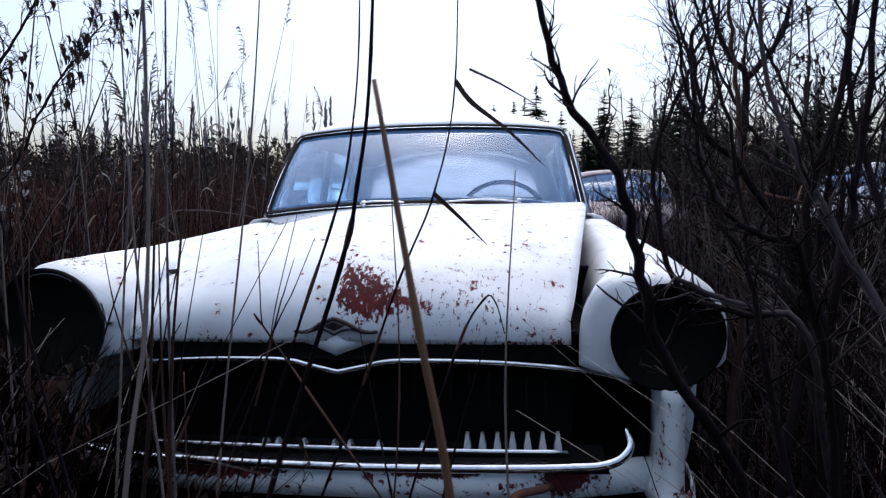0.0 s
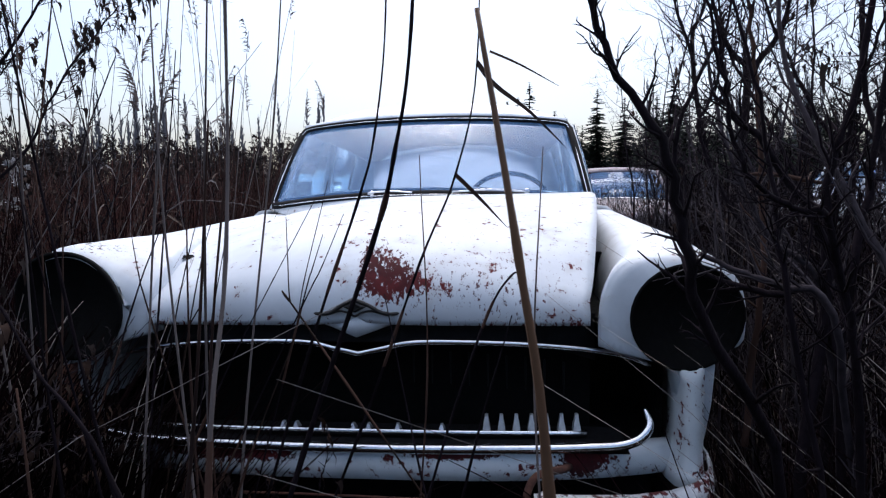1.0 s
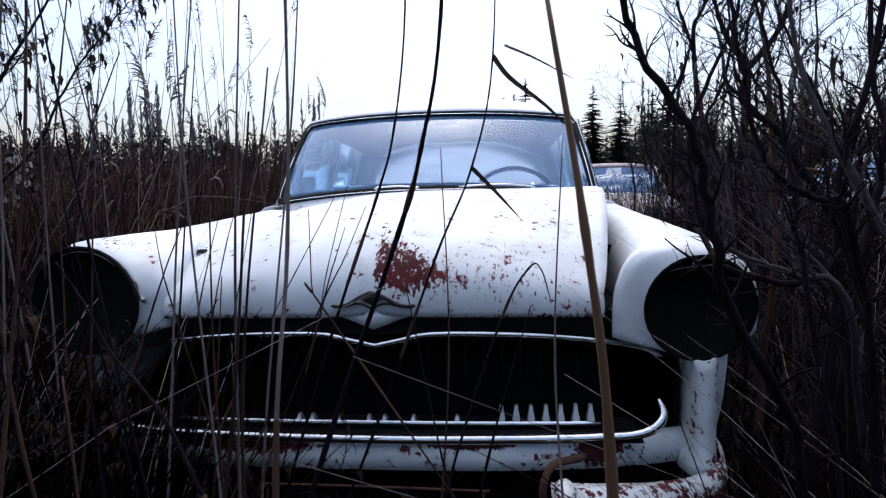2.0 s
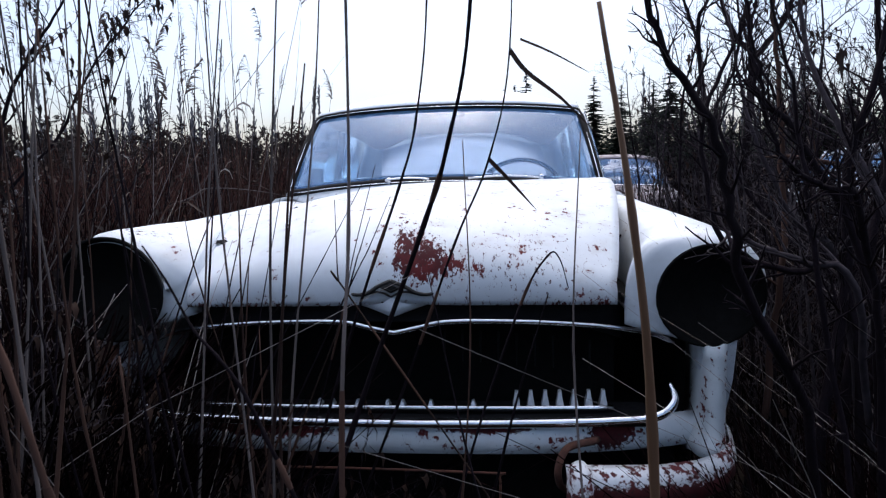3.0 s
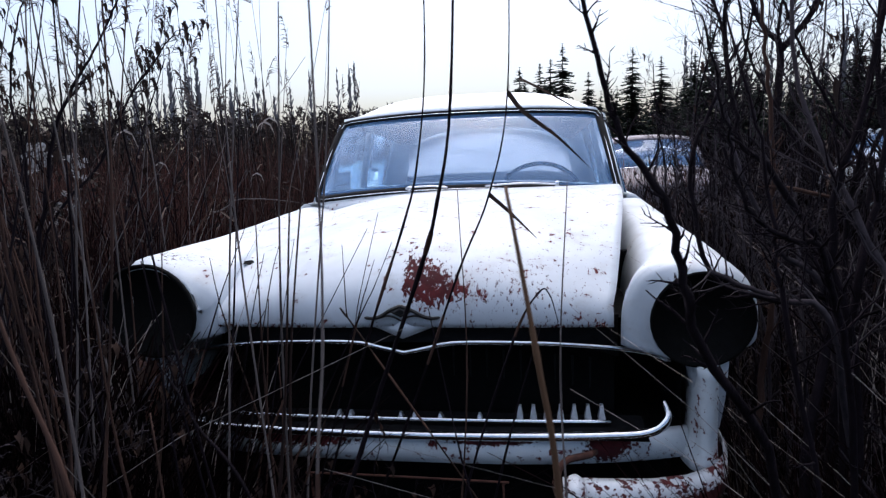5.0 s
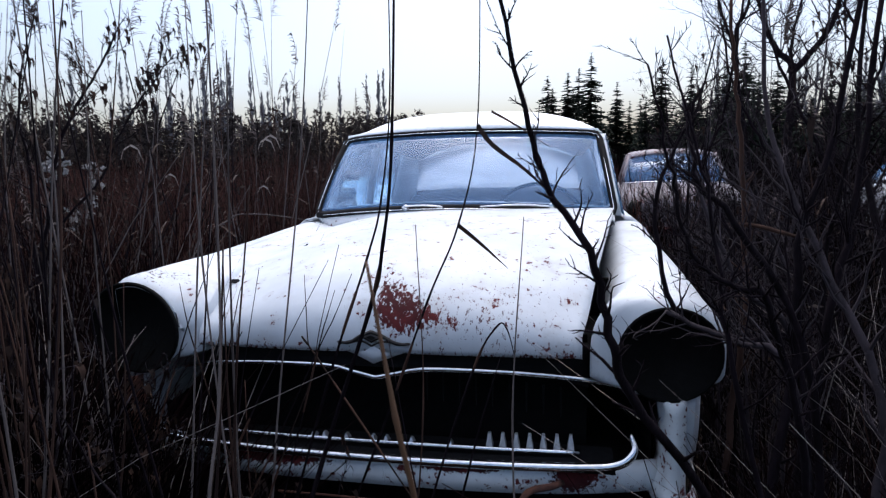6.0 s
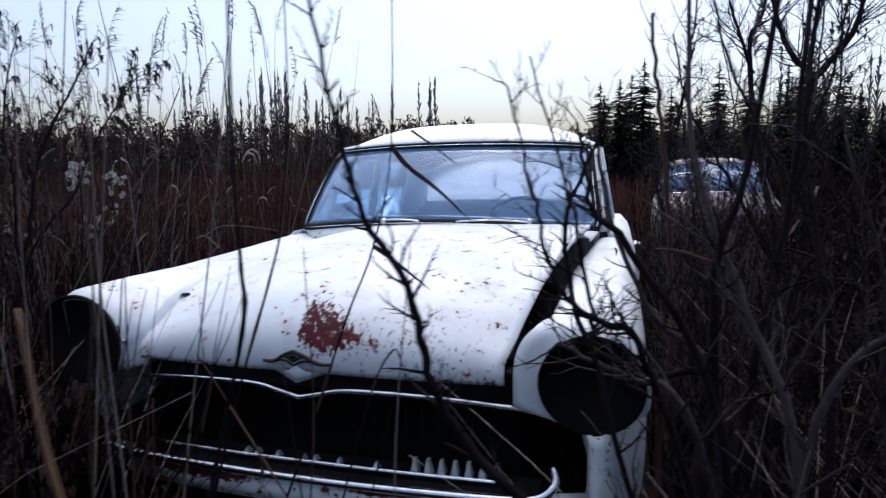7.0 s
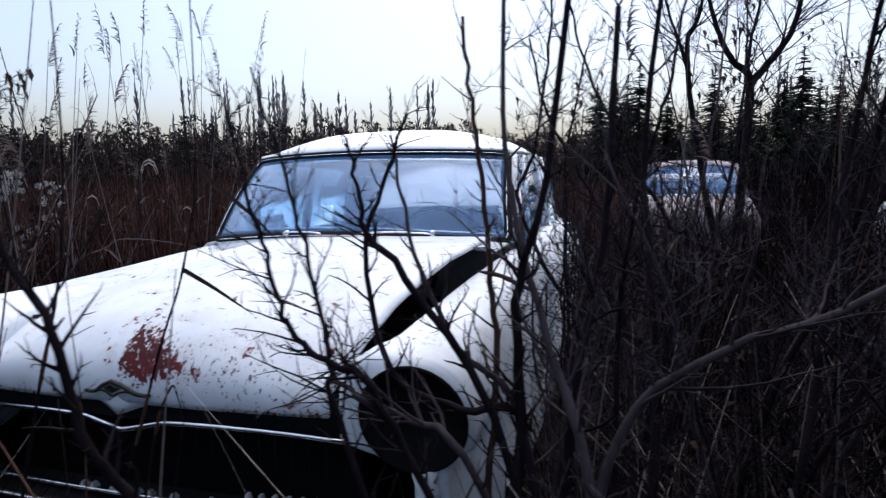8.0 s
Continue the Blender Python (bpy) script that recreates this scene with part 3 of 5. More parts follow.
    # black sheet and box stand in for shade under and inside the nose
    put("under_panel", Geo().box((-0.62, -0.06, 0.25), (0.62, -0.04, 0.50)).mesh("under_panel", M_SHADE_BLACK, False))
    put("engine_bay", Geo().box((-0.50, 0.02, 0.5), (0.50, 1.05, 0.86)).mesh("engine_bay", M_SHADE_BLACK, False))

    # cowl between hood and windscreen
    cow = []
    for i in range(33):
        u = -1 + i / 16
        p = ws_point(u, 0)
        q = hood_point(max(-1, min(1, u * 1.22)), len(NOSE) - 2) + Vector((0, -0.06, -0.012 - (0.05 * u * u if u > 0 else 0)))
        cow.append([q, q.lerp(p, 0.5) + Vector((0, 0, -0.004)), p + Vector((0, -0.005, -0.006)), p + Vector((0, 0.04, -0.03))])
    thicken(put("cowl", Geo().loft(cow).mesh("cowl", M_HOOD)), 0.006, -1)

    # windscreen
    rim = window_rim()
    nu, nv = 32, 10
    rows = [[ws_point(*rounded(-1 + 2 * i / nu, j / nv)) for i in range(nu + 1)] for j in range(nv + 1)]
    screen = put("windscreen", Geo().loft(rows).mesh("windscreen", M_GLASS), label="dusty curved windscreen glass with sky reflection painted as blue film")
    thicken(screen, 0.005)
    screen.visible_shadow = False
    loop = [ws_point(u, v) for u, v in rim]
    put("windscreen_seal", Geo().tube(loop + loop[:1], 0.018, 8, False).mesh("windscreen_seal", M_RUBBER), screen, "black rubber seal")
    out = [p + Vector((0, -0.019, 0.002)) for p in loop]
    put("windscreen_trim", Geo().tube(out + out[:1], 0.0020, 6, False).mesh("windscreen_trim", M_CHROME), screen, "thin bright trim")
    for px, tx in ((-0.187, -0.03), (0.396, 0.12)):
        w = put("wiper", Geo().tube(glide([(px, 0.905 + 0.1 * abs(px), 1.112 - 0.02 * abs(px)), (px - 0.01, 0.895 + 0.1 * abs(px), 1.122 - 0.02 * abs(px)), ((px + tx) / 2, 0.90, 1.124), (tx, 0.895, 1.118)], 5), 0.0035, 6).mesh("wiper", M_CHROME))
        put("wiper_pivot", Geo().tube([(px, 0.91 + 0.1 * abs(px), 1.10), (px, 0.90 + 0.1 * abs(px), 1.126)], [0.012, 0.008], 8).mesh("wiper_pivot", M_CHROME), w)

    # roof and posts
    def roof_row(y, half, zc, ze, n=24):
        return [Vector((half * u, y, zc - (zc - ze) * abs(u) ** 3.2)) for u in [-1 + 2 * i / n for i in range(n + 1)]]

    rr = [[ws_point(-1 + 2 * i / 24, 1) + Vector((0, -0.012, 0.008)) for i in range(25)], [ws_point(-1 + 2 * i / 24, 1) + Vector((0, -0.004, 0.024)) for i in range(25)],
          [ws_point(-1 + 2 * i / 24, 1) + Vector((0.006 * (i - 12) / 12, 0.03, 0.046 - 0.028 * abs((i - 12) / 12) ** 3)) for i in range(25)],
          [ws_point(-1 + 2 * i / 24, 1) + Vector((0.012 * (i - 12) / 12, 0.12, 0.082 - 0.066 * abs((i - 12) / 12) ** 3)) for i in range(25)]]
    for y, half, zc, ze in ((1.62, 0.625, 1.54, 1.425), (1.9, 0.635, 1.548, 1.42), (2.2, 0.62, 1.535, 1.405), (2.45, 0.59, 1.50, 1.37), (2.6, 0.57, 1.45, 1.33), (2.68, 0.55, 1.40, 1.30)):
        rr.append(roof_row(y, half, zc, ze))
    thicken(put("roof", Geo().loft(rr).mesh("roof", M_ROOF), label="white roof with small rust spots"), 0.012, -1)
    lining = [[Vector((p.x * 0.96, p.y + 0.02, p.z - 0.035)) for p in r_] for r_ in rr[2:-1]]
    thicken(put("headliner", Geo().loft(lining).mesh("headliner", M_LINING), label="drab blue-grey cloth headliner"), 0.004, -1)
    for s in (1, -1):
        a = Geo().loft([[(s * x, y, z) for x, y, z in ((0.650 - 0.054 * k + dx, 1.135 + 0.315 * k + dy, 1.06 + 0.35 * k)
                                                       for dx, dy in ((0.01, 0), (0.03, 0.02), (0.025, 0.06), (0.0, 0.06), (-0.01, 0.02)))] for k in (0, 0.25, 0.5, 0.75, 1)], closed=True, cap=True)
        put("windscreen_post", a.mesh("windscreen_post", M_PAINT))
        b = Geo().loft([[(s * (0.69 - 0.07 * k + dx), 1.98 + dy, 1.03 + 0.39 * k) for dx, dy in ((0, -0.03), (0.02, -0.02), (0.02, 0.03), (0, 0.04), (-0.02, 0.02), (-0.02, -0.02))] for k in (0, 0.5, 1)], closed=True, cap=True)
        put("door_post", b.mesh("door_post", M_PAINT))
        c = Geo().loft([[(s * (0.68 - 0.10 * k + dx), 2.55 - 0.05 * k + dy, 1.03 + 0.33 * k) for dx, dy in ((0, -0.05), (0.02, -0.04), (0.02, 0.06), (-0.06, 0.12), (-0.10, 0.12), (-0.03, 0))] for k in (0, 0.5, 1)], closed=True, cap=True)
        put("rear_post", c.mesh("rear_post", M_PAINT))
        for y0, y1 in ((1.22, 1.95), (2.01, 2.5)):
            w = Geo().loft([[(s * (0.70 - 0.07 * k), y0 + (y1 - y0) * t + (0.24 * k * (1 - t) if y0 < 1.5 else 0), 1.04 + 0.37 * k) for t in (0, 0.33, 0.66, 1)] for k in (0, 0.5, 1)])
            ob = put("side_window", w.mesh("side_window", M_CLEAR))
            ob.visible_shadow = False
            thicken(ob, 0.004)
        door = []
        for y in [1.15 + 0.09 * i for i in range(10)]:
            door.append([(s * x, y, z) for x, z in ((0.69, 1.045), (0.72, 1.04), (0.77, 1.0), (0.797, 0.9), (0.80, 0.7), (0.795, 0.5), (0.77, 0.34))])
        d = put("front_door", Geo().loft(door).mesh("front_door", M_PAINT))
        thicken(d, 0.02)
        put("door_handle", Geo().tube(glide([(s * 0.80, 1.84, 0.93), (s * 0.825, 1.85, 0.93), (s * 0.825, 1.93, 0.93), (s * 0.80, 1.94, 0.93)], 3), 0.007, 6).mesh("door_handle", M_CHROME), d)
        q = []
        for y in [1.97 + 0.16 * i for i in range(13)]:
            zt = lerp_table([(1.9, 1.04), (2.6, 1.03), (3.3, 0.96), (3.9, 0.84)], y)
            xo = lerp_table([(1.9, 0.80), (3.0, 0.79), (3.5, 0.75), (3.9, 0.66)], y)
            q.append([(s * x, y, z) for x, z in ((xo - 0.12, zt), (xo - 0.06, zt - 0.005), (xo - 0.02, zt - 0.05), (xo, zt - 0.15), (xo, 0.6), (xo - 0.02, 0.4), (xo - 0.05, 0.3))])
        thicken(put("rear_fender", Geo().loft(q, keep=lambda c: math.hypot(c.y - 2.86, c.z - 0.3) > 0.33).mesh("rear_fender", M_PAINT)), 0.01)
    trunk = []
    for y, z, h in ((2.62, 1.04, 0.66), (2.75, 1.05, 0.68), (3.0, 1.03, 0.68), (3.3, 0.98, 0.66), (3.6, 0.91, 0.62), (3.85, 0.80, 0.58), (3.95, 0.6, 0.55), (3.95, 0.35, 0.55)):
        trunk.append([(h * u, y, z - 0.02 * u * u) for u in [-1 + i / 8 for i in range(17)]])
    thicken(put("trunk_lid", Geo().loft(trunk).mesh("trunk_lid", M_PAINT)), 0.01)
    rw = [[Vector((u * (0.56 - 0.05 * k), 2.80 - 0.14 * k - 0.10 * u * u, 1.11 + 0.29 * k - 0.09 * k * u * u)) for u in [-1 + i / 10 for i in range(21)]] for k in (0, 0.25, 0.5, 0.75, 1)]
    r = put("rear_window", Geo().loft(rw).mesh("rear_window", M_FROST))
    r.visible_shadow = False
    thicken(r, 0.004)

    # inside
    seat = Geo().loft([[(0.60 * u, y + 0.03 * abs(u) ** 4, z - 0.05 * abs(u) ** 6) for u in [-1 + i / 10 for i in range(21)]] for y, z in ((1.78, 0.45), (1.72, 0.52), (1.80, 0.58), (1.90, 0.84), (1.93, 0.90), (1.98, 0.92), (2.02, 0.89), (2.0, 0.5))])
    put("front_seat", seat.mesh("front_seat", M_SEAT))
    seat = Geo().loft([[(0.58 * u, y + 0.03 * abs(u) ** 4, z - 0.05 * abs(u) ** 6) for u in [-1 + i / 10 for i in range(21)]] for y, z in ((2.30, 0.45), (2.25, 0.52), (2.42, 0.58), (2.53, 1.0), (2.56, 1.09), (2.62, 1.12), (2.76, 1.12), (2.8, 1.05))])
    put("rear_seat", seat.mesh("rear_seat", M_SEAT))
    dash = Geo().loft([[(0.62 * u, y + 0.16 * abs(u) ** 2.4, z) for u in [-1 + i / 10 for i in range(21)]] for y, z in ((0.95, 1.085), (1.08, 1.09), (1.14, 1.07), (1.16, 1.0), (1.12, 0.85), (1.05, 0.8))])
    put("dashboard", dash.mesh("dashboard", M_SEAT))
    wheel = [Vector((0.33 + 0.19 * math.cos(a), 1.33 - 0.08 * math.sin(a), 1.02 + 0.17 * math.sin(a))) for a in [2 * math.pi * k / 40 for k in range(41)]]
    sw = put("steering_wheel", Geo().tube(wheel, 0.010, 8, False).mesh("steering_wheel", M_RUBBER))
    hub = Geo().tube([(0.33, 1.33, 1.02), (0.33, 1.25, 0.97), (0.33, 1.1, 0.88)], [0.03, 0.02, 0.018], 8)
    for a in (0.2, math.pi - 0.2, -math.pi / 2):
        hub.tube([(0.33, 1.33, 1.02), (0.33 + 0.185 * math.cos(a), 1.33 - 0.08 * math.sin(a), 1.02 + 0.165 * math.sin(a))], 0.006, 5)
    put("steering_column", hub.mesh("steering_column", M_RUBBER), sw)
    mir = Geo().box((-0.09, 1.335, 1.385), (0.09, 1.36, 1.425), 0.008)
    mir.tube([(0, 1.35, 1.42), (0, 1.36, 1.47)], 0.006, 6)
    put("rear_view_mirror", mir.mesh("rear_view_mirror", M_RUBBER))
    put("floor_pan", Geo().box((-0.74, 0.25, 0.24), (0.74, 3.9, 0.30)).mesh("floor_pan", M_SHADE_BLACK, False))

    # wheels
    for x, y in ((0.66, 0.42), (-0.66, 0.42), (0.66, 2.86), (-0.66, 2.86)):
        prof = [(-0.07, 0.17), (-0.075, 0.24), (-0.06, 0.285), (-0.03, 0.30), (0.03, 0.30), (0.06, 0.285), (0.075, 0.24), (0.07, 0.17)]
        ty = Geo().loft([[(x + dx, y + rr_ * math.cos(a), 0.29 + rr_ * math.sin(a)) for dx, rr_ in prof] for a in [2 * math.pi * k / 28 for k in range(29)]])
        w = put("wheel", ty.mesh("wheel", M_RUBBER))
        disc = Geo().loft([[(x + dx * math.copysign(1, x), y + r_ * math.cos(a), 0.29 + r_ * math.sin(a)) for a in [2 * math.pi * k / 20 for k in range(20)]] for dx, r_ in ((0.05, 0.172), (0.03, 0.15), (0.035, 0.09), (0.06, 0.05), (0.065, 0.02))], closed=True, cap=True)
        put("rim", disc.mesh("rim", M_RUST), w)
    return car


build_car()


# ---- plants ----
rng = random.Random(7)


def reed_parts(e, path, r0, seed, material, leaves=2, plume=True, leaf_mat=None):
    """A reed under the empty e, along a curve in its own frame: stalk, leaves, plume."""
    q = random.Random(seed)
    line = glide(path, 6)
    n = len(line)
    radii = [r0 * (1 - 0.72 * i / (n - 1)) * (1.25 if i % 6 == 0 and 0 < i < n - 1 else 1.0) for i in range(n)]
    part("stalk", Geo().tube(line, radii, 6).mesh("stalk", material), e)
    i = max(2, int(n * q.uniform(0.3, 0.5)))
    part("leaf_sheath", Geo().tube(line[i - 2:i + 1], [radii[i] * 1.25, radii[i] * 1.5, radii[i] * 1.2], 6, False).mesh("leaf_sheath", M_REED), e)
    for k in range(leaves):
        i = int(n * q.uniform(0.3, 0.85))
        a = q.uniform(0, 2 * math.pi)
        L = q.uniform(0.14, 0.34) if plume else q.uniform(0.05, 0.13)
        d = Vector((math.cos(a), math.sin(a), 0))
        bend = q.uniform(0.5, 1.2) if plume else q.uniform(-0.1, 0.2)
        pts = [line[i] + d * L * t + Vector((0, 0, L * (0.7 * t - bend * t * t))) for t in (0, 0.25, 0.5, 0.75, 1)]
        part("leaf", Geo().blade(pts, q.uniform(0.003, 0.006), d.cross(Vector((0, 0, 1)))).mesh("leaf", leaf_mat or M_LEAF), e)
    if plume:
        g = Geo()
        top, droop = line[-1], Vector((q.uniform(-1, 1), q.uniform(-1, 1), 0)).normalized()
        for k in range(26):
            t = k / 25
            s = top + Vector((0, 0, 0.17 * t - 0.10)) + droop * 0.05 * t * t
            a = q.uniform(0, 6.28)
            L = q.uniform(0.03, 0.075) * (1 - 0.6 * t)
            d = (Vector((math.cos(a), math.sin(a), 0)) * 0.35 + droop * 0.6 + Vector((0, 0, 0.35))).normalized()
            g.blade([s, s + d * L * 0.5, s + d * L + Vector((0, 0, -0.012))], q.uniform(0.0013, 0.0032), d.orthogonal().normalized())
        part("plume", g.mesh("plume", M_PLUME), e)
    return e


def hero_reed(path, r0, seed, material, leaves=0, plume=False, label="dry reed stalk standing before the car"):
    base = Vector(path[0])
    e = thing("reed", label, "reed", "reeds before the car", at=base)
    return reed_parts(e, [Vector(p) - base for p in path], r0, seed, material, leaves, plume)


hero_reed([(0.37, -1.02, 0.0), (0.345, -1.03, 0.6), (0.328, -1.043, 0.945), (0.31, -1.06, 1.09), (0.29, -1.058, 1.215)], 0.0048, 1, M_REED_TAN, label="thick tan broken reed stalk close by")
hero_reed([(-0.28, -0.33, 0.0), (-0.02, -0.46, 0.7), (0.12, -0.531, 1.05), (0.163, -0.587, 1.168), (0.197, -0.64, 1.32), (0.22, -0.66, 1.7)], 0.0052, 2, M_BARK_SHADE)
hero_reed([(-0.32, -0.30, 0.0), (-0.06, -0.32, 0.8), (0.05, -0.327, 1.1), (0.085, -0.329, 1.22), (0.11, -0.33, 1.42), (0.115, -0.33, 1.75)], 0.0036, 3, M_BARK_SHADE)
hero_reed([(-0.25, -0.20, 0.0), (0.004, -0.175, 0.622), (0.137, -0.17, 0.977), (0.212, -0.171, 1.153), (0.257, -0.166, 1.368), (0.268, -0.16, 1.8)], 0.0036, 4, M_BARK_SHADE)
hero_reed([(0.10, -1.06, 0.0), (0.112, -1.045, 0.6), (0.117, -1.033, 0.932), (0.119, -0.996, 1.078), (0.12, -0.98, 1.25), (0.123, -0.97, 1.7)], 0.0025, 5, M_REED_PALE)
hero_reed([(0.02, -0.28, 0.0), (0.16, -0.31, 0.55), (0.265, -0.34, 0.88), (0.315, -0.351, 0.975), (0.335, -0.36, 0.972), (0.35, -0.365, 0.92)], 0.0030, 6, M_BARK_SHADE)
hero_reed([(0.10, -0.28, 0.0), (0.24, -0.31, 0.62), (0.318, -0.33, 0.905)], 0.0036, 7, M_BARK_SHADE)
hero_reed([(-0.62, 0.35, 0.0), (-0.95, 0.6, 0.9), (-0.88, 0.75, 1.08), (-0.80, 0.80, 1.102), (-0.66, 0.84, 1.085), (-0.56, 0.88, 1.06)], 0.0032, 8, M_REED_PALE, label="pale dry stem arched over beside the car")

# thin dark weeds that stand before the hood
for k, line in enumerate((
        [(-0.031, -0.420, 0.926), (-0.044, -0.420, 0.947), (-0.045, -0.420, 1.017), (-0.045, -0.420, 1.084)],
        [(-0.031, -0.420, 0.924), (0.009, -0.420, 0.998), (0.050, -0.420, 1.087)],
        [(-0.026, -0.420, 0.933), (-0.005, -0.420, 0.998), (0.015, -0.420, 1.055)],
        [(-0.114, -0.420, 0.707), (-0.043, -0.420, 0.877), (-0.019, -0.420, 0.980), (0.027, -0.420, 1.142)],
        [(-0.178, -0.420, 0.789), (-0.129, -0.420, 0.881), (-0.072, -0.420, 0.980), (0.005, -0.420, 1.113)],
        [(-0.195, -0.420, 0.838), (-0.175, -0.420, 0.934), (-0.137, -0.420, 1.097)],
        [(-0.229, -0.420, 0.857), (-0.190, -0.420, 1.019), (-0.166, -0.420, 1.091)],
        [(-0.252, -0.420, 0.876), (-0.220, -0.420, 1.000), (-0.199, -0.420, 1.070)],
        [(-0.318, -0.420, 0.934), (-0.277, -0.420, 1.029), (-0.232, -0.420, 1.122)],
        [(-0.285, -0.420, 0.915), (-0.302, -0.420, 0.992), (-0.311, -0.420, 1.063)],
)):
    foot = Vector(line[0])
    slope = (foot - Vector(line[1])).normalized()
    low = foot + slope * (foot.z / max(0.5, -slope.z))
    low.z = 0.0
    low.y = -0.40
    hero_reed([low, low.lerp(foot, 0.5) + Vector((0.01, 0, 0))] + list(line), 0.0021, 60 + k, M_BARK_SHADE if k % 3 else M_LEAF, label="thin dark weed stem standing before the hood")
hero_reed([(0.15, -1.05, 0.0), (0.05, -1.075, 0.5), (-0.041, -1.080, 0.825), (-0.066, -1.080, 0.902), (-0.090, -1.080, 1.001), (-0.112, -1.080, 1.069), (-0.130, -1.080, 1.140), (-0.139, -1.080, 1.184), (-0.141, -1.080, 1.257)], 0.0032, 81, M_REED, label="tan reed stalk leaning close by")
hero_reed([(0.32, -1.02, 0.0), (0.22, -1.04, 0.5), (0.103, -1.050, 0.854), (0.069, -1.050, 0.941), (0.054, -1.050, 0.975), (0.038, -1.050, 0.998), (0.023, -1.050, 1.016), (0.006, -1.050, 1.050), (-0.009, -1.050, 1.074)], 0.0020, 82, M_BARK_SHADE, label="dark crooked twig leaning close by")


def dead_blade(points, w, side):
    base = Vector(points[0])
    e = thing("dry_leaf", "long dry brown reed leaf caught among stalks", "leaf", "dry leaves", at=base)
    part("blade", Geo().blade([Vector(p) - base for p in glide(points, 4)], w, side).mesh("blade", M_LEAF), e)


dead_blade([(0.212, -0.171, 1.153), (0.258, -0.13, 1.105), (0.313, -0.085, 1.043)], 0.0050, (0.5, 0.3, 0.6))
dead_blade([(0.28, -0.103, 1.402), (0.34, -0.14, 1.366), (0.412, -0.174, 1.317)], 0.0032, (0.4, 0.3, 0.6))
dead_blade([(0.257, -0.166, 1.368), (0.29, -0.165, 1.325), (0.36, -0.16, 1.27), (0.43, -0.15, 1.20)], 0.0070, (0.4, 0.3, 0.6))

dead_blade([(0.973, -0.008, 1.375), (0.968, -0.01, 1.345), (0.975, -0.008, 1.30)], 0.013, (0.8, 0.5, 0.1))
for x, y, z, L in ((-0.70, 0.8, 1.40, 0.055), (-0.745, 0.85, 1.39, 0.05), (-1.25, 0.7, 1.37, 0.07), (-1.5, 1.3, 1.25, 0.06), (-1.1, 1.5, 1.18, 0.05)):
    e = thing("dry_leaf", "bleached curled reed leaf arching over", "leaf", "dry leaves", at=(x, y, z))
    part("blade", Geo().blade([(-0.7 * L, 0, -0.5 * L), (-0.5 * L, 0, 0), (0, 0, 0.25 * L), (0.45 * L, 0, 0), (0.75 * L, 0, -0.8 * L)], 0.006, (0.3, 0.3, 0.8)).mesh("blade", M_STRAW), e)
stick = thing("broken_branch", "tan splintered branch caught in the shrub", "branch", at=(0.815, -0.078, 1.141))
part("splintered_wood", Geo().tube(glide([(-0.02, 0.01, 0.004), (0.03, -0.017, 0.001), (0.07, -0.044, -0.010), (0.115, -0.072, -0.022)], 4), [0.001, 0.003, 0.0048, 0.005, 0.0044, 0.005, 0.0052, 0.0046, 0.005, 0.0042, 0.0035, 0.0025, 0.001], 6).mesh("splintered_wood", M_REED), stick)
# reed prototypes and the reed bed beside and before the car
protos = []
for k in range(10):
    h = 1.45 + 0.09 * k
    lx, ly = rng.uniform(-0.22, 0.26), rng.uniform(-0.12, 0.12)
    e = thing("reed", "tall dry reed with a drooping plume" if k % 3 else "bare dry reed stalk", "reed", "reed bed")
    reed_parts(e, [(0, 0, -0.03), (lx * 0.25 + rng.uniform(-0.03, 0.03), ly * 0.3, h * 0.35), (lx * 0.6, ly * 0.6 + rng.uniform(-0.03, 0.03), h * 0.7), (lx, ly, h)], rng.uniform(0.0026, 0.0046), 40 + k, (M_REED, M_REED_PALE, M_REED, M_BARK_SHADE)[k % 4], leaves=(1, 2, 3, 1)[k % 4] if k % 3 else 0, plume=bool(k % 3))
    protos.append(e)


def clear_of_car(x, y):
    return not (-0.86 < x < 0.86 and -0.32 < y < 4.1)


beds = [(70, -1.25, -0.55, -0.95, -0.30, 0.72, 1.0), (30, -0.60, -0.12, -0.9, -0.36, 0.62, 0.92), (60, -2.6, -0.95, -0.6, 1.2, 0.75, 1.1), (50, -4.5, -1.0, 1.0, 4.5, 0.75, 1.15),
        (4, -0.15, 0.45, -0.62, -0.36, 0.35, 0.6), (12, 1.0, 2.3, 0.0, 1.5, 0.6, 1.0), (8, -0.4, 0.6, 4.3, 6.0, 0.8, 1.05)]
for count, x0, x1, y0, y1, s0, s1 in beds:
    for i in range(count):
        x, y = rng.uniform(x0, x1), rng.uniform(y0, y1)
        if not clear_of_car(x, y):
            continue
        src = protos[rng.choice((0, 3, 6, 9))] if y < -0.3 else protos[rng.randrange(len(protos))]
        lean = 16 if y > -0.3 else 9
        c = copy_thing(src, pose(x, y, ground_height(x, y), rng.gauss(0, lean * 0.5), rng.gauss(0, lean * 0.6), rng.uniform(0, 360)))
        c.scale = (1, 1, rng.uniform(s0, s1))
for i in range(34):
    x, y = rng.uniform(-1.9, -0.9), rng.uniform(0.5, 3.0)
    c = copy_thing(protos[rng.choice((1, 2, 4, 5, 7, 8))], pose(x, y, 0, rng.gauss(0, 4), rng.gauss(2, 5), rng.uniform(0, 360)))
    c.scale = (1, 1, rng.uniform(0.95, 1.12))
for k, e in enumerate(protos):
    e.matrix_basis = pose(-1.4 - 0.13 * k, 0.2 + 0.31 * (k % 4), 0, 0, 0, 40 * k)


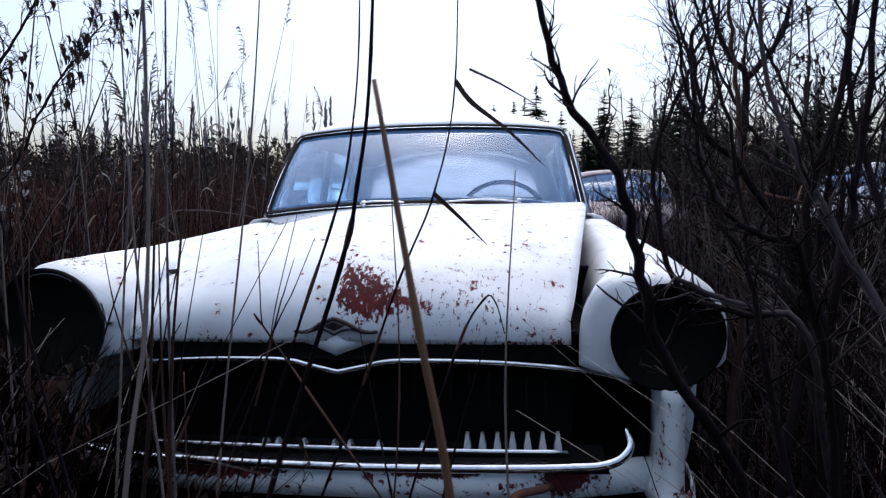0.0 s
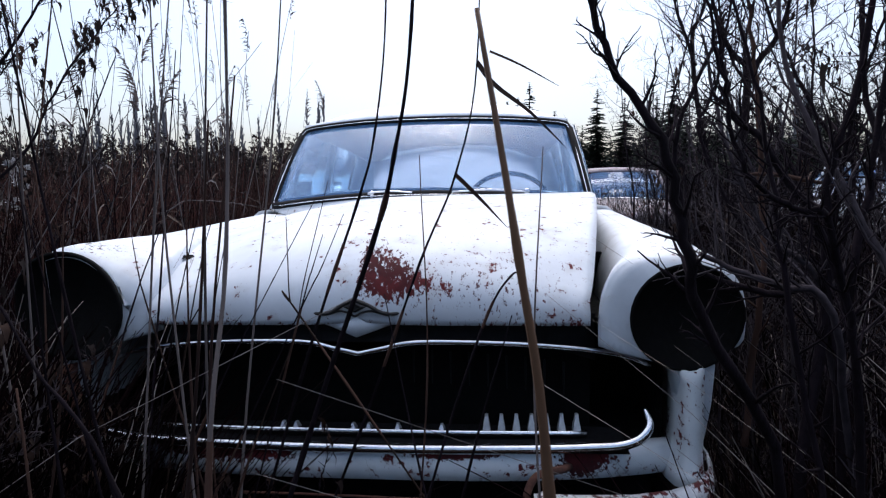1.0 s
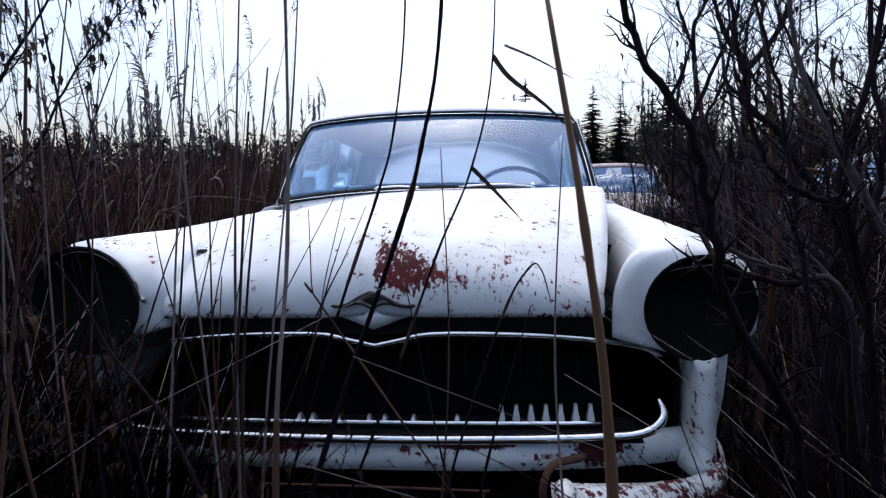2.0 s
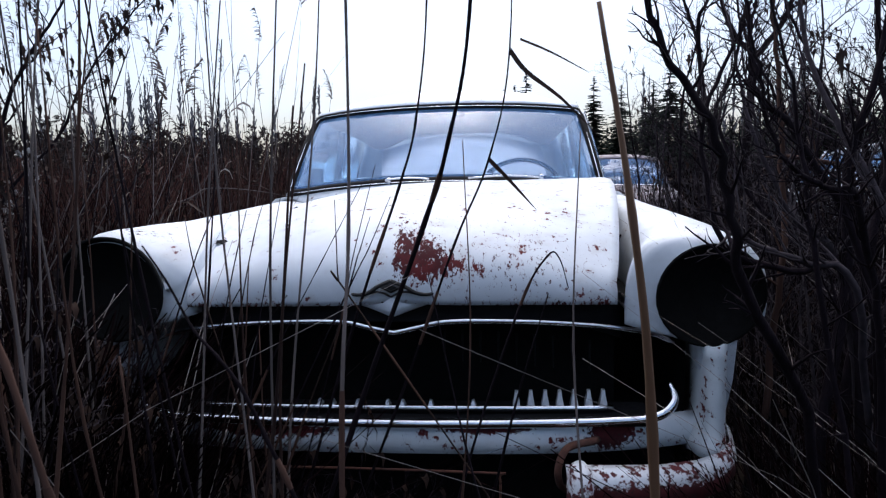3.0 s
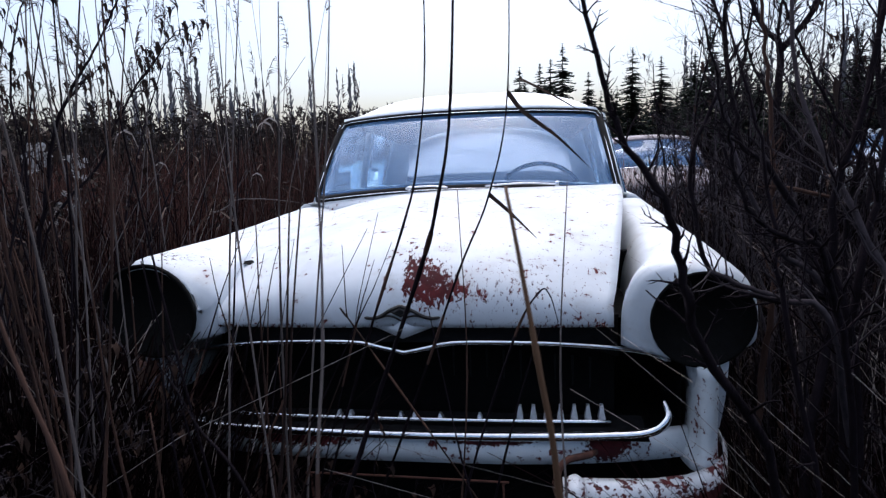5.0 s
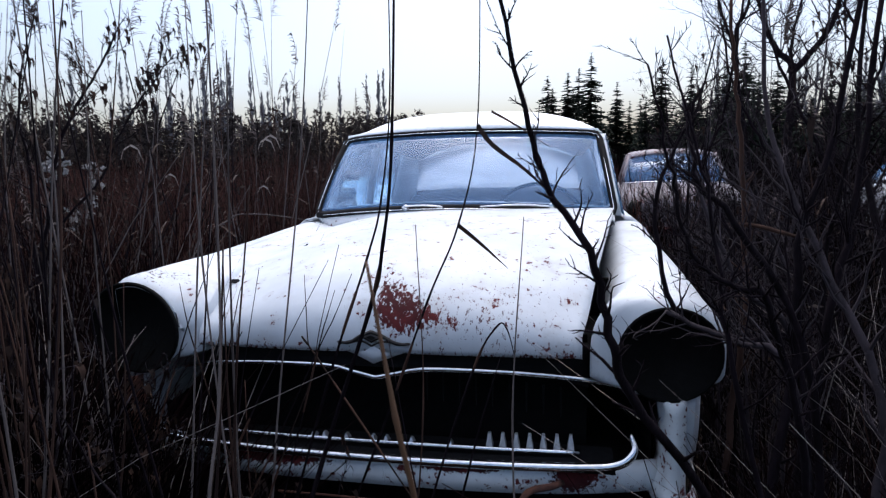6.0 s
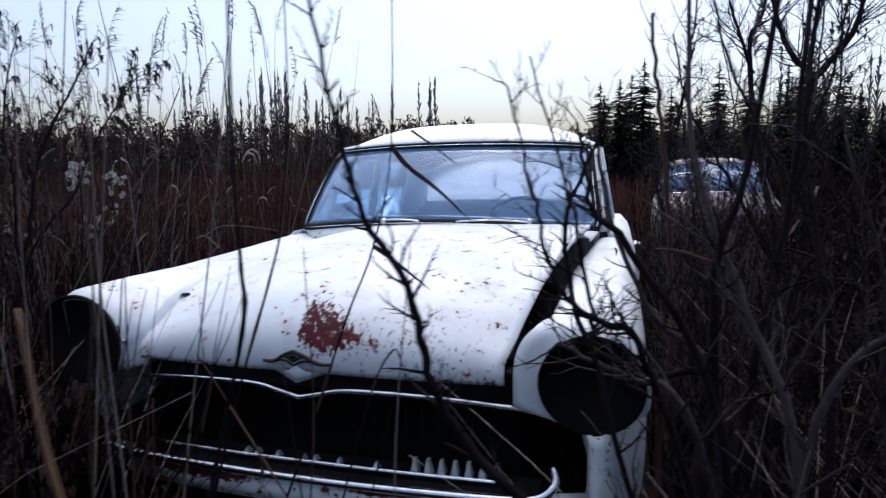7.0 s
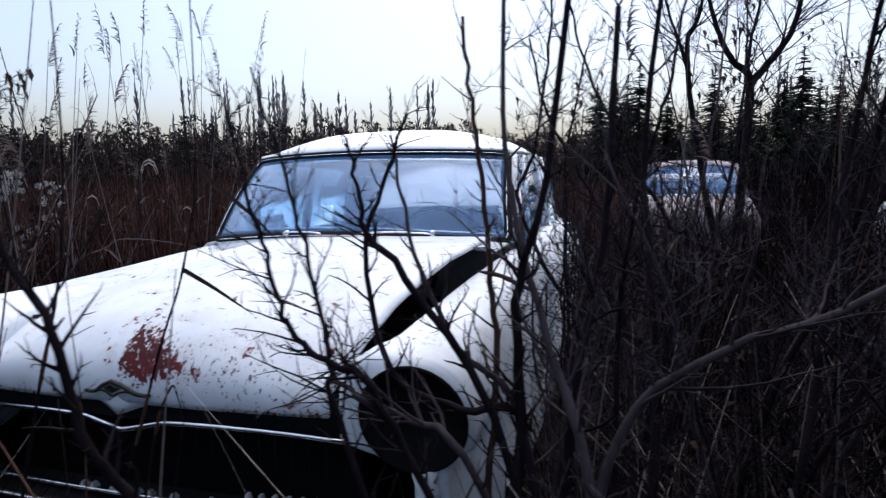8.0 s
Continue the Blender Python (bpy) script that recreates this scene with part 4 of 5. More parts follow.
# ---- bare shrubs ----
def twig_out(g, q, line, radii, depth, length, leaf=None):
    """Side twigs along a branch, each with its own."""
    n = len(line)
    for i in range(max(1, n // 6), n):
        for _ in range(2 if depth > 0 and q.random() < 0.45 else 1):
            if q.random() < 0.2:
                continue
            d = (line[min(i + 1, n - 1)] - line[i - 1]).normalized()
            o = d.orthogonal().normalized()
            o.rotate(Matrix.Rotation(q.uniform(0, 6.28), 3, d))
            way = (d * q.uniform(0.35, 1.0) + o * q.uniform(0.6, 1.0) + Vector((0, 0, 0.15))).normalized()
            L = length * q.uniform(0.25, 1.15) * (1 - 0.35 * i / n)
            p, pts = line[i].copy(), [line[i].copy()]
            seg = 5 if depth > 0 else 3
            for k in range(seg):
                way = (way + Vector((q.uniform(-1, 1), q.uniform(-1, 1), q.uniform(-0.6, 1))) * 0.25).normalized()
                p = p + way * L / seg
                pts.append(p.copy())
            r = max(0.0010, min(0.0042, radii[i] * 0.5))
            rr = [r * (1 - 0.7 * k / seg) for k in range(seg + 1)]
            g.tube(pts, rr, 4 if depth else 3, False)
            if depth > 0:
                twig_out(g, q, pts, rr, depth - 1, L * 0.5, leaf)
            elif leaf is not None and q.random() < 0.16:
                a = pts[-1]
                s = Vector((q.uniform(-1, 1), q.uniform(-1, 1), q.uniform(-0.4, 0.4))).normalized()
                leaf.blade([a, a + Vector((0.006, 0, -0.012)), a + Vector((0.004, 0, -0.03))], q.uniform(0.004, 0.008), s)


def shrub(label, stems, seed, depth=2, length=0.32, leafy=False, name="shrub", group="bare shrubs"):
    """stems: (path, thick, thin, material)."""
    base = Vector(stems[0][0][0])
    e = thing(name, label, "shrub", group, at=base)
    for k, (path, ra, rb, material) in enumerate(stems):
        q = random.Random(seed * 100 + k)
        line = [p + Vector((q.uniform(-1, 1), q.uniform(-1, 1), 0)) * 0.004 for p in glide([Vector(p) - base for p in path], 5)]
        n = len(line)
        radii = [0.8 * (ra + (rb - ra) * i / (n - 1)) for i in range(n)]
        st = part("stem", Geo().tube(line, radii, 8).mesh("stem", material), e)
        g, lf = Geo(), Geo()
        twig_out(g, q, line, radii, depth, length, lf if leafy else None)
        tagged(part("twig_spray", g.mesh("twig_spray", material), st), kind="stuff")
        if lf.v:
            tagged(part("leaf_spray", lf.mesh("leaf_spray", M_LEAF), st), kind="stuff")
    return e


def wild_stem(q, x, y, h, spread, lean=(0, 0)):
    p, pts = Vector((x, y, -0.03)), []
    way = Vector((q.uniform(-1, 1) * spread + lean[0], q.uniform(-1, 1) * spread + lean[1], 1)).normalized()
    for k in range(6):
        pts.append(p.copy())
        way = (way + Vector((q.uniform(-1, 1), q.uniform(-1, 1), q.uniform(-0.1, 0.5))) * 0.22).normalized()
        p = p + way * h / 5
    return pts


shrub("dark bare thorny shrub with a long branch reaching across", [
    ([(0.84, -0.34, -0.02), (0.68, -0.55, 0.70), (0.53, -0.67, 0.97), (0.50, -0.70, 1.063), (0.471, -0.70, 1.172), (0.418, -0.70, 1.256), (0.388, -0.70, 1.355), (0.36, -0.70, 1.5), (0.33, -0.72, 1.78)], 0.0105, 0.002, M_BARK_SHADE)], 1, depth=1, length=0.085)
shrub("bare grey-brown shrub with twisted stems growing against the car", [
    ([(0.98, -0.22, -0.02), (0.87, -0.2, 0.47), (0.90, -0.2, 0.9), (0.891, -0.2, 1.114), (0.94, -0.2, 1.32), (1.02, -0.2, 1.9)], 0.017, 0.005, M_BARK_SHADE),
    ([(0.99, -0.24, 0.0), (0.90, -0.29, 0.85), (0.742, -0.32, 1.172), (0.679, -0.32, 1.237), (0.668, -0.32, 1.30), (0.65, -0.32, 1.39)], 0.011, 0.003, M_BARK_SHADE),
    ([(0.95, -0.30, 0.1), (0.86, -0.40, 0.7), (0.80, -0.46, 0.93), (0.741, -0.500, 1.077), (0.717, -0.500, 1.083), (0.670, -0.500, 1.107), (0.631, -0.500, 1.151), (0.611, -0.500, 1.233), (0.592, -0.500, 1.314), (0.567, -0.500, 1.431)], 0.009, 0.002, M_BARK_SHADE),
    ([(0.93, -0.30, 0.1), (0.80, -0.42, 0.6), (0.696, -0.480, 1.009), (0.689, -0.480, 1.071), (0.678, -0.480, 1.148), (0.659, -0.480, 1.246), (0.624, -0.480, 1.357), (0.590, -0.480, 1.475)], 0.007, 0.0018, M_BARK_SHADE),
    ([(0.95, -0.21, 0.3), (0.905, -0.2, 0.88), (0.796, -0.2, 0.92), (0.667, -0.2, 0.978), (0.62, -0.2, 1.197), (0.668, -0.2, 1.332), (0.706, -0.2, 1.433)], 0.011, 0.003, M_BARK_SHADE),
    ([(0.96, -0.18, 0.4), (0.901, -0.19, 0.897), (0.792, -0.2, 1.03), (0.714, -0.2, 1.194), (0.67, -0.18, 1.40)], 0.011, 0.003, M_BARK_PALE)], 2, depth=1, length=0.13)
shrub("bare shrub with pale forked trunk and rising branches", [
    ([(1.00, -0.34, 0.0), (1.0, -0.33, 0.6), (1.062, -0.3, 0.944), (1.203, -0.3, 1.081), (1.386, -0.3, 1.173), (1.75, -0.25, 1.5)], 0.011, 0.006, M_BARK_PALE),
    ([(1.02, -0.33, 0.0), (1.03, -0.3, 0.75), (0.93, -0.2, 1.1), (0.86, -0.1, 1.35), (0.84, 0.0, 1.9)], 0.013, 0.004, M_BARK_PALE),
    ([(1.05, -0.33, 0.0), (1.12, -0.1, 0.9), (1.1, 0.1, 1.4), (1.18, 0.2, 2.0)], 0.014, 0.004, M_BARK_SHADE),
    ([(1.05, -0.30, 0.0), (1.35, -0.05, 0.7), (1.45, 0.1, 1.3), (1.55, 0.1, 1.95)], 0.014, 0.004, M_BARK_SHADE)], 3, depth=2, length=0.26)
shrub("dark many-stemmed bare shrub beside the headlamp", [
    ([(1.00, -0.16, -0.02), (0.952, -0.12, 0.499), (0.964, -0.12, 0.759), (0.987, -0.12, 0.986), (1.03, -0.10, 1.20), (1.05, -0.10, 1.6)], 0.018, 0.006, M_BARK_SHADE),
    ([(1.04, 0.20, 0.30), (1.196, 0.300, 0.824), (0.948, 0.300, 1.006), (0.820, 0.300, 1.246), (0.853, 0.300, 1.375), (0.887, 0.300, 1.587), (0.901, 0.300, 1.753)], 0.009, 0.003, M_BARK_SHADE),
    ([(1.04, 0.20, 0.30), (1.219, 0.300, 0.943), (1.102, 0.300, 1.063), (1.027, 0.300, 1.211), (0.953, 0.300, 1.343), (0.879, 0.300, 1.489), (0.848, 0.300, 1.645)], 0.009, 0.003, M_BARK_SHADE),
    ([(1.04, 0.20, 0.30), (1.199, 0.300, 1.105), (1.174, 0.300, 1.193), (1.093, 0.300, 1.324), (1.034, 0.300, 1.440), (0.974, 0.300, 1.583), (0.928, 0.300, 1.751)], 0.009, 0.003, M_BARK_SHADE),
    ([(1.04, 0.00, 0.30), (1.058, 0.100, 0.990), (1.070, 0.100, 1.158), (1.105, 0.100, 1.334), (1.142, 0.100, 1.480), (1.173, 0.100, 1.658)], 0.009, 0.003, M_BARK_SHADE),
    ([(1.04, 0.20, 0.30), (1.113, 0.300, 0.763), (1.019, 0.300, 1.020), (0.974, 0.300, 1.110), (0.913, 0.300, 1.258), (0.880, 0.300, 1.446)], 0.011, 0.003, M_BARK_PALE),
    ([(0.97, -0.2, 0.5), (0.833, -0.350, 0.910), (0.757, -0.350, 0.955), (0.694, -0.350, 0.979), (0.624, -0.350, 1.012)], 0.009, 0.005, M_BARK_PALE)], 6, depth=1, length=0.18)
shrub("tan dead stem standing against the fender", [([(0.808, -0.080, 0.576), (0.821, -0.080, 0.791), (0.834, -0.080, 0.973), (0.823, -0.080, 1.126), (0.812, -0.080, 1.296), (0.793, -0.080, 1.462), (0.775, -0.080, 1.613)], 0.010, 0.004, M_REED)], 7, depth=0, length=0.16)
shrub("leggy dark shrub with withered leaves rising from the reeds", [
    ([(-1.30, 0.27, -0.02), (-1.319, 0.250, 0.789), (-1.225, 0.250, 1.170), (-1.176, 0.250, 1.352), (-1.088, 0.250, 1.494), (-1.006, 0.250, 1.594), (-0.905, 0.250, 1.736)], 0.011, 0.003, M_BARK_SHADE),
    ([(-1.29, 0.26, 0.3), (-1.278, 0.250, 0.965), (-1.024, 0.250, 1.265), (-0.939, 0.250, 1.408), (-0.821, 0.250, 1.546), (-0.729, 0.250, 1.635)], 0.007, 0.002, M_BARK_SHADE),
    ([(-1.31, 0.26, 0.3), (-1.311, 0.250, 1.000), (-1.286, 0.250, 1.272), (-1.305, 0.250, 1.471), (-1.263, 0.250, 1.661), (-1.211, 0.250, 1.783)], 0.008, 0.002, M_BARK_SHADE)], 8, depth=2, length=0.20, leafy=True)
shrub("slender bare tree with a forked dark crown", [
    ([(1.60, 2.3, 0.0), (1.635, 2.3, 0.9), (1.672, 2.3, 1.43), (1.674, 2.3, 1.771), (1.60, 2.3, 1.86), (1.53, 2.3, 2.0), (1.47, 2.3, 2.25), (1.45, 2.3, 2.7)], 0.036, 0.008, M_BARK_SHADE),
    ([(1.67, 2.3, 1.74), (1.76, 2.3, 1.84), (1.85, 2.3, 1.97), (1.895, 2.3, 2.12), (1.93, 2.3, 2.35), (2.0, 2.3, 2.8)], 0.026, 0.007, M_BARK_SHADE),
    ([(1.67, 2.31, 1.76), (1.68, 2.33, 1.95), (1.73, 2.35, 2.2), (1.75, 2.35, 2.6)], 0.013, 0.004, M_BARK_SHADE)], 4, depth=2, length=0.5, name="bare_tree")
shrub("slender bare tree with grey bark and upright limbs", [
    ([(1.60, 2.0, 0.0), (1.557, 2.2, 0.785), (1.46, 2.3, 1.323), (1.376, 2.3, 1.93), (1.43, 2.3, 2.1), (1.5, 2.3, 2.5)], 0.028, 0.007, M_BARK_SHADE),
    ([(1.40, 2.3, 1.80), (1.33, 2.3, 2.0), (1.27, 2.3, 2.2), (1.2, 2.3, 2.6)], 0.013, 0.004, M_BARK_SHADE)], 5, depth=2, length=0.45, name="bare_tree")
q = random.Random(31)
for k, (x, y, n, h) in enumerate([(1.25, 0.35, 4, 1.9), (1.05, 0.75, 4, 2.0), (1.55, 0.9, 4, 2.1), (1.95, 0.2, 4, 2.0), (1.35, 1.6, 4, 2.2), (2.3, 1.2, 4, 2.3), (2.9, 0.4, 4, 2.4), (2.6, 2.4, 4, 2.5), (1.15, 2.9, 3, 2.2), (3.6, 1.8, 4, 2.6)]):
    stems = []
    for j in range(n):
        pts = wild_stem(q, x + q.uniform(-0.06, 0.06), y + q.uniform(-0.06, 0.06), h * q.uniform(0.75, 1.1), 0.35)
        if min(p.x for p in pts) < 0.88 and y < 3:
            pts = [Vector((2 * x - p.x, p.y, p.z)) for p in pts]
        stems.append((pts, q.uniform(0.009, 0.017), 0.003, M_BARK_SHADE if q.random() < 0.65 else M_BARK_PALE))
    shrub("dense bare shrub of thin dark branches" if k % 2 else "bare shrub with a few withered leaves", stems, 20 + k, depth=2, length=0.45, leafy=bool(k % 2))
for k, (x, y, n, h) in enumerate([(-1.45, 0.75, 3, 1.95), (-2.3, 0.5, 4, 1.9), (-2.9, 2.2, 4, 2.0)]):
    stems = [(wild_stem(q, x + q.uniform(-0.05, 0.05), y, h * q.uniform(0.8, 1.05), 0.35, (0.1, 0)), 0.010, 0.003, M_BARK_SHADE) for j in range(n)]
    shrub("leggy shrub with dark withered leaves among the reeds", stems, 50 + k, depth=1, length=0.35, leafy=True)


for k, (x, y, n, h, sp_) in enumerate([(0.94, -0.02, 5, 1.30, 0.15), (0.95, 0.34, 5, 1.5, 0.15), (0.97, 0.15, 5, 1.5, 0.12), (0.95, 0.55, 5, 1.6, 0.12), (1.0, 1.0, 4, 1.7, 0.12), (-0.88, -0.42, 5, 0.95, 0.3), (-0.72, -0.52, 4, 0.8, 0.3), (-1.15, -0.35, 5, 1.1, 0.3)]):
    stems = []
    for j in range(n):
        pts = wild_stem(q, x + q.uniform(-0.05, 0.08), y + q.uniform(-0.1, 0.1), h * q.uniform(0.7, 1.1), sp_)
        if x > 0:
            pts = [Vector((max(p.x, 0.86 + 0.02 * j), p.y, p.z)) for p in pts]
        else:
            pts = [Vector((p.x, min(p.y, -0.26), p.z)) for p in pts]
        stems.append((pts, 0.008, 0.0025, M_BARK_SHADE if q.random() < 0.6 else M_BARK_PALE))
    shrub("bare dark shrub crowding against the car" if x > 0 else "low dark bramble bush before the headlamp", stems, 70 + k, depth=2, length=0.24 if x > 0 else 0.3, leafy=x < 0)

# low dark tangle before the bumper
q = random.Random(64)
for k, (x, y, n, h) in enumerate([(0.10, -0.40, 6, 0.60), (0.02, -0.44, 5, 0.56), (-0.25, -0.42, 5, 0.58), (-0.50, -0.42, 6, 0.66), (-0.66, -0.40, 6, 0.74), (-0.85, -0.40, 6, 0.85), (-0.58, -0.36, 5, 0.72)]):
    stems = []
    for j in range(n):
        pts = [Vector((p.x, min(p.y, -0.31), p.z)) for p in wild_stem(q, x + q.uniform(-0.08, 0.08), y, h * q.uniform(0.8, 1.1), 0.5)]
        stems.append((pts, 0.0045, 0.0016, M_BARK_SHADE))
    shrub("low dark tangle of twigs before the bumper", stems, 200 + k, depth=2, length=0.17, leafy=True)

# the thicket that closes the side of the car
q = random.Random(91)
for k, (x, y, n, h) in enumerate([(1.30, -0.05, 5, 1.35), (1.55, 0.25, 5, 1.5), (1.85, -0.15, 5, 1.4), (1.45, 0.65, 5, 1.6), (2.15, 0.45, 5, 1.6), (1.9, 0.95, 5, 1.7), (2.5, -0.05, 5, 1.6), (1.2, 1.3, 5, 1.6), (1.75, 1.6, 4, 1.8), (2.9, 1.0, 4, 1.9)]):
    stems = []
    for j in range(n):
        pts = wild_stem(q, x + q.uniform(-0.12, 0.12), y + q.uniform(-0.12, 0.12), h * q.uniform(0.7, 1.1), 0.55)
        if min(p.x for p in pts) < 0.90:
            pts = [Vector((2 * x - p.x, p.y, p.z)) for p in pts]
        stems.append((pts, q.uniform(0.007, 0.013), 0.002, M_BARK_SHADE if q.random() < 0.45 else M_BARK_PALE))
    shrub("low tangled bare shrub in the thicket by the car", stems, 120 + k, depth=2, length=0.42)

# ---- weeds, brambles and litter: too many to count ----
def blades(name, label, count, place, height, width, lean, material, seed, seg=3):
    q = random.Random(seed)
    v, f = [], []
    for _ in range(count):
        x, y = place(q)
        if not clear_of_car(x, y):
            continue
        h = height(q, x, y)
        a = q.uniform(0, 6.28)
        bx, by = q.gauss(0, lean) * h, q.gauss(0, lean) * h
        w = width * q.uniform(0.5, 1.3)
        cx, cy = math.cos(a) * w, math.sin(a) * w
        b = len(v)
        z0 = ground_height(x, y) - 0.02
        for k in range(seg + 1):
            t = k / seg
            px_, py_, pz_ = x + bx * t * t, y + by * t * t, z0 + h * t
            s = 1 - 0.7 * t
            v.append((px_ - cx * s, py_ - cy * s, pz_)), v.append((px_ + cx * s, py_ + cy * s, pz_))
            if k:
                i = b + 2 * k
                f.append((i - 2, i - 1, i + 1, i))
    return tagged(new(name, mesh_of(name, v, f, material)), label, "weeds", kind="stuff")


def spot(x0, x1, y0, y1, bias=1.0):
    soft = min(0.9, 0.12 * min(x1 - x0, y1 - y0))

    def at(q):
        x, y = q.uniform(x0, x1), y0 + (y1 - y0) * q.random() ** bias
        x, y = x + q.gauss(0, soft), y + abs(q.gauss(0, soft)) * (1 if y > -1.5 else q.choice((-1, 1)))
        return (x, y) if not (0.0 < x < 1.35 and -1.75 < y < -0.95) else (x + 2.0, y - 0.4)
    return at


def tall(lo, hi):
    return lambda q, x, y: q.uniform(lo, hi) * (1 + 0.12 * noise.noise((x * 0.6, y * 0.6, 9)))


blades("weeds", "dense brown dry weeds beside the car", 7000, spot(-5, -0.9, 1.1, 5), tall(0.8, 1.42), 0.0035, 0.16, M_FIELD, 1)
# beds low and close in take the weed colour with shade painted in
blades("weeds", "dark weeds close beside the car", 6000, spot(-4, -0.9, -0.5, 1.3), tall(0.6, 1.2), 0.0035, 0.16, M_WEED_SHADE, 41)
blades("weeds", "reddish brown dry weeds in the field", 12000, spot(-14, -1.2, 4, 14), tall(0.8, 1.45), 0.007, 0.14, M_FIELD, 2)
blades("weeds", "dark dry weeds under the shrubs", 14000, spot(0.9, 6, -0.5, 5.5, 1.1), tall(0.5, 1.2), 0.0035, 0.2, M_WEED_SHADE, 3)
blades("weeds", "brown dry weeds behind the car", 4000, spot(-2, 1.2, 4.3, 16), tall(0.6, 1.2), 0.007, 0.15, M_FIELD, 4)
blades("weeds", "dark dry weeds round the wrecks", 12000, spot(1.2, 16, 4.3, 16), tall(0.6, 1.2), 0.007, 0.15, M_WEED_SHADE, 44)
blades("brambles", "dark brambles grown over the corner of the car", 5200, spot(-1.05, -0.42, -0.48, -0.32), tall(0.45, 0.78), 0.0030, 0.30, M_WEED_SHADE, 45, 4)
blades("weeds", "brown weeds reaching to the woods", 16000, spot(-55, 45, 14, 50, 1.5), tall(1.0, 1.7), 0.03, 0.12, M_WEED_SHADE, 5)
blades("straw", "pale straw stems among the weeds", 900, spot(-4, -0.9, -0.5, 4), tall(0.8, 1.6), 0.0026, 0.3, M_REED, 6, 5)
blades("straw", "pale straw stems leaning in the brush", 110, spot(0.72, 2.4, -0.6, 0.8), tall(0.5, 1.1), 0.0030, 0.5, M_REED_PALE, 7, 5)
blades("straw", "brown stems leaning in the brush", 170, spot(0.75, 3.2, -0.6, 2.5), tall(0.5, 1.2), 0.0030, 0.45, M_REED, 17, 5)
blades("straw", "pale stems standing in the weeds", 230, spot(-2.4, -0.75, -0.6, 1.5), tall(0.9, 1.5), 0.0028, 0.2, M_REED_PALE, 18, 5)
# three beds out of view, added to hold low skylight off the car's front
blades("weeds", "unseen dry weeds added behind the camera to block low light", 7000, spot(-7, 7, -8, -3.6), tall(0.5, 0.95), 0.007, 0.12, M_WEED_SHADE, 19)
blades("weeds", "unseen tall dry weeds added beside the way in", 3500, spot(-4.5, -0.9, -2.4, -0.75), tall(0.7, 1.3), 0.005, 0.14, M_WEED_SHADE, 20)
blades("weeds", "unseen tall dry weeds added by the shrubs", 3500, spot(1.7, 5.0, -2.4, -0.5), tall(0.7, 1.3), 0.005, 0.14, M_WEED_SHADE, 21)
blades("straw", "single pale stalks crossing before the car", 70, spot(-1.3, -0.38, -0.6, -0.36), tall(0.5, 1.1), 0.0020, 0.35, M_STRAW, 31, 5)
blades("straw", "single pale stalks leaning by the shrub", 120, spot(0.80, 2.0, -0.55, 0.1), tall(0.5, 1.15), 0.0022, 0.55, M_STRAW, 32, 5)
blades("straw", "bleached stems leaning before the shrub", 75, spot(0.9, 1.75, -0.78, -0.6), tall(0.55, 1.15), 0.0019, 0.5, M_STRAW, 33, 6)
blades("brambles", "dark tangled stems before the bumper", 900, spot(-0.95, 0.5, -0.6, -0.33), tall(0.25, 0.60), 0.0022, 0.6, M_WEED_SHADE, 8, 5)
blades("brambles", "dark weeds crowding one side of the car front", 9500, spot(-1.9, -0.56, -0.75, -0.33), tall(0.40, 0.92), 0.0045, 0.25, M_WEED_SHADE, 9, 4)
blades("brambles", "dark weeds crowding the other side of the car front", 4500, spot(0.72, 1.9, -0.6, -0.33), tall(0.3, 0.75), 0.0036, 0.4, M_WEED_SHADE, 10, 4)


def leaf_litter(name, label, count, x0, x1, y0, y1, z0, z1, size, material, seed):
    q = random.Random(seed)
    v, f = [], []
    for _ in range(count):
        p = Vector((q.uniform(x0, x1), q.uniform(y0, y1), q.uniform(z0, z1)))
        if not clear_of_car(p.x, p.y):
            continue
        a = Vector((q.uniform(-1, 1), q.uniform(-1, 1), q.uniform(-1, 1))).normalized() * size * q.uniform(0.5, 1.3)
        b = a.orthogonal().normalized() * a.length * 0.4
        i = len(v)
        v += [p - a, p + b, p + a, p - b + Vector((0, 0, size * 0.3))]
        f += [(i, i + 1, i + 2, i + 3)]
    return tagged(new(name, mesh_of(name, v, f, material)), label, "leaves", kind="stuff")


leaf_litter("withered_foliage", "withered brown leaves on the weeds", 5000, -5, -0.9, 0.0, 5, 0.3, 1.3, 0.018, M_LEAF, 1)
blades("grass", "short trampled dead grass", 4000, lambda q: (q.uniform(-4, 4), q.uniform(-3.2, -0.5)), tall(0.05, 0.22), 0.003, 0.8, M_WEED_SHADE, 23)
leaf_litter("leaf_litter", "dead leaves lying on the ground", 5000, -5, 5, -4, 3, 0.03, 0.07, 0.02, M_LEAF, 9)
leaf_litter("withered_foliage", "withered leaves in the brush", 3000, 0.9, 4, 0.0, 4, 0.2, 1.1, 0.016, M_LEAF, 2)


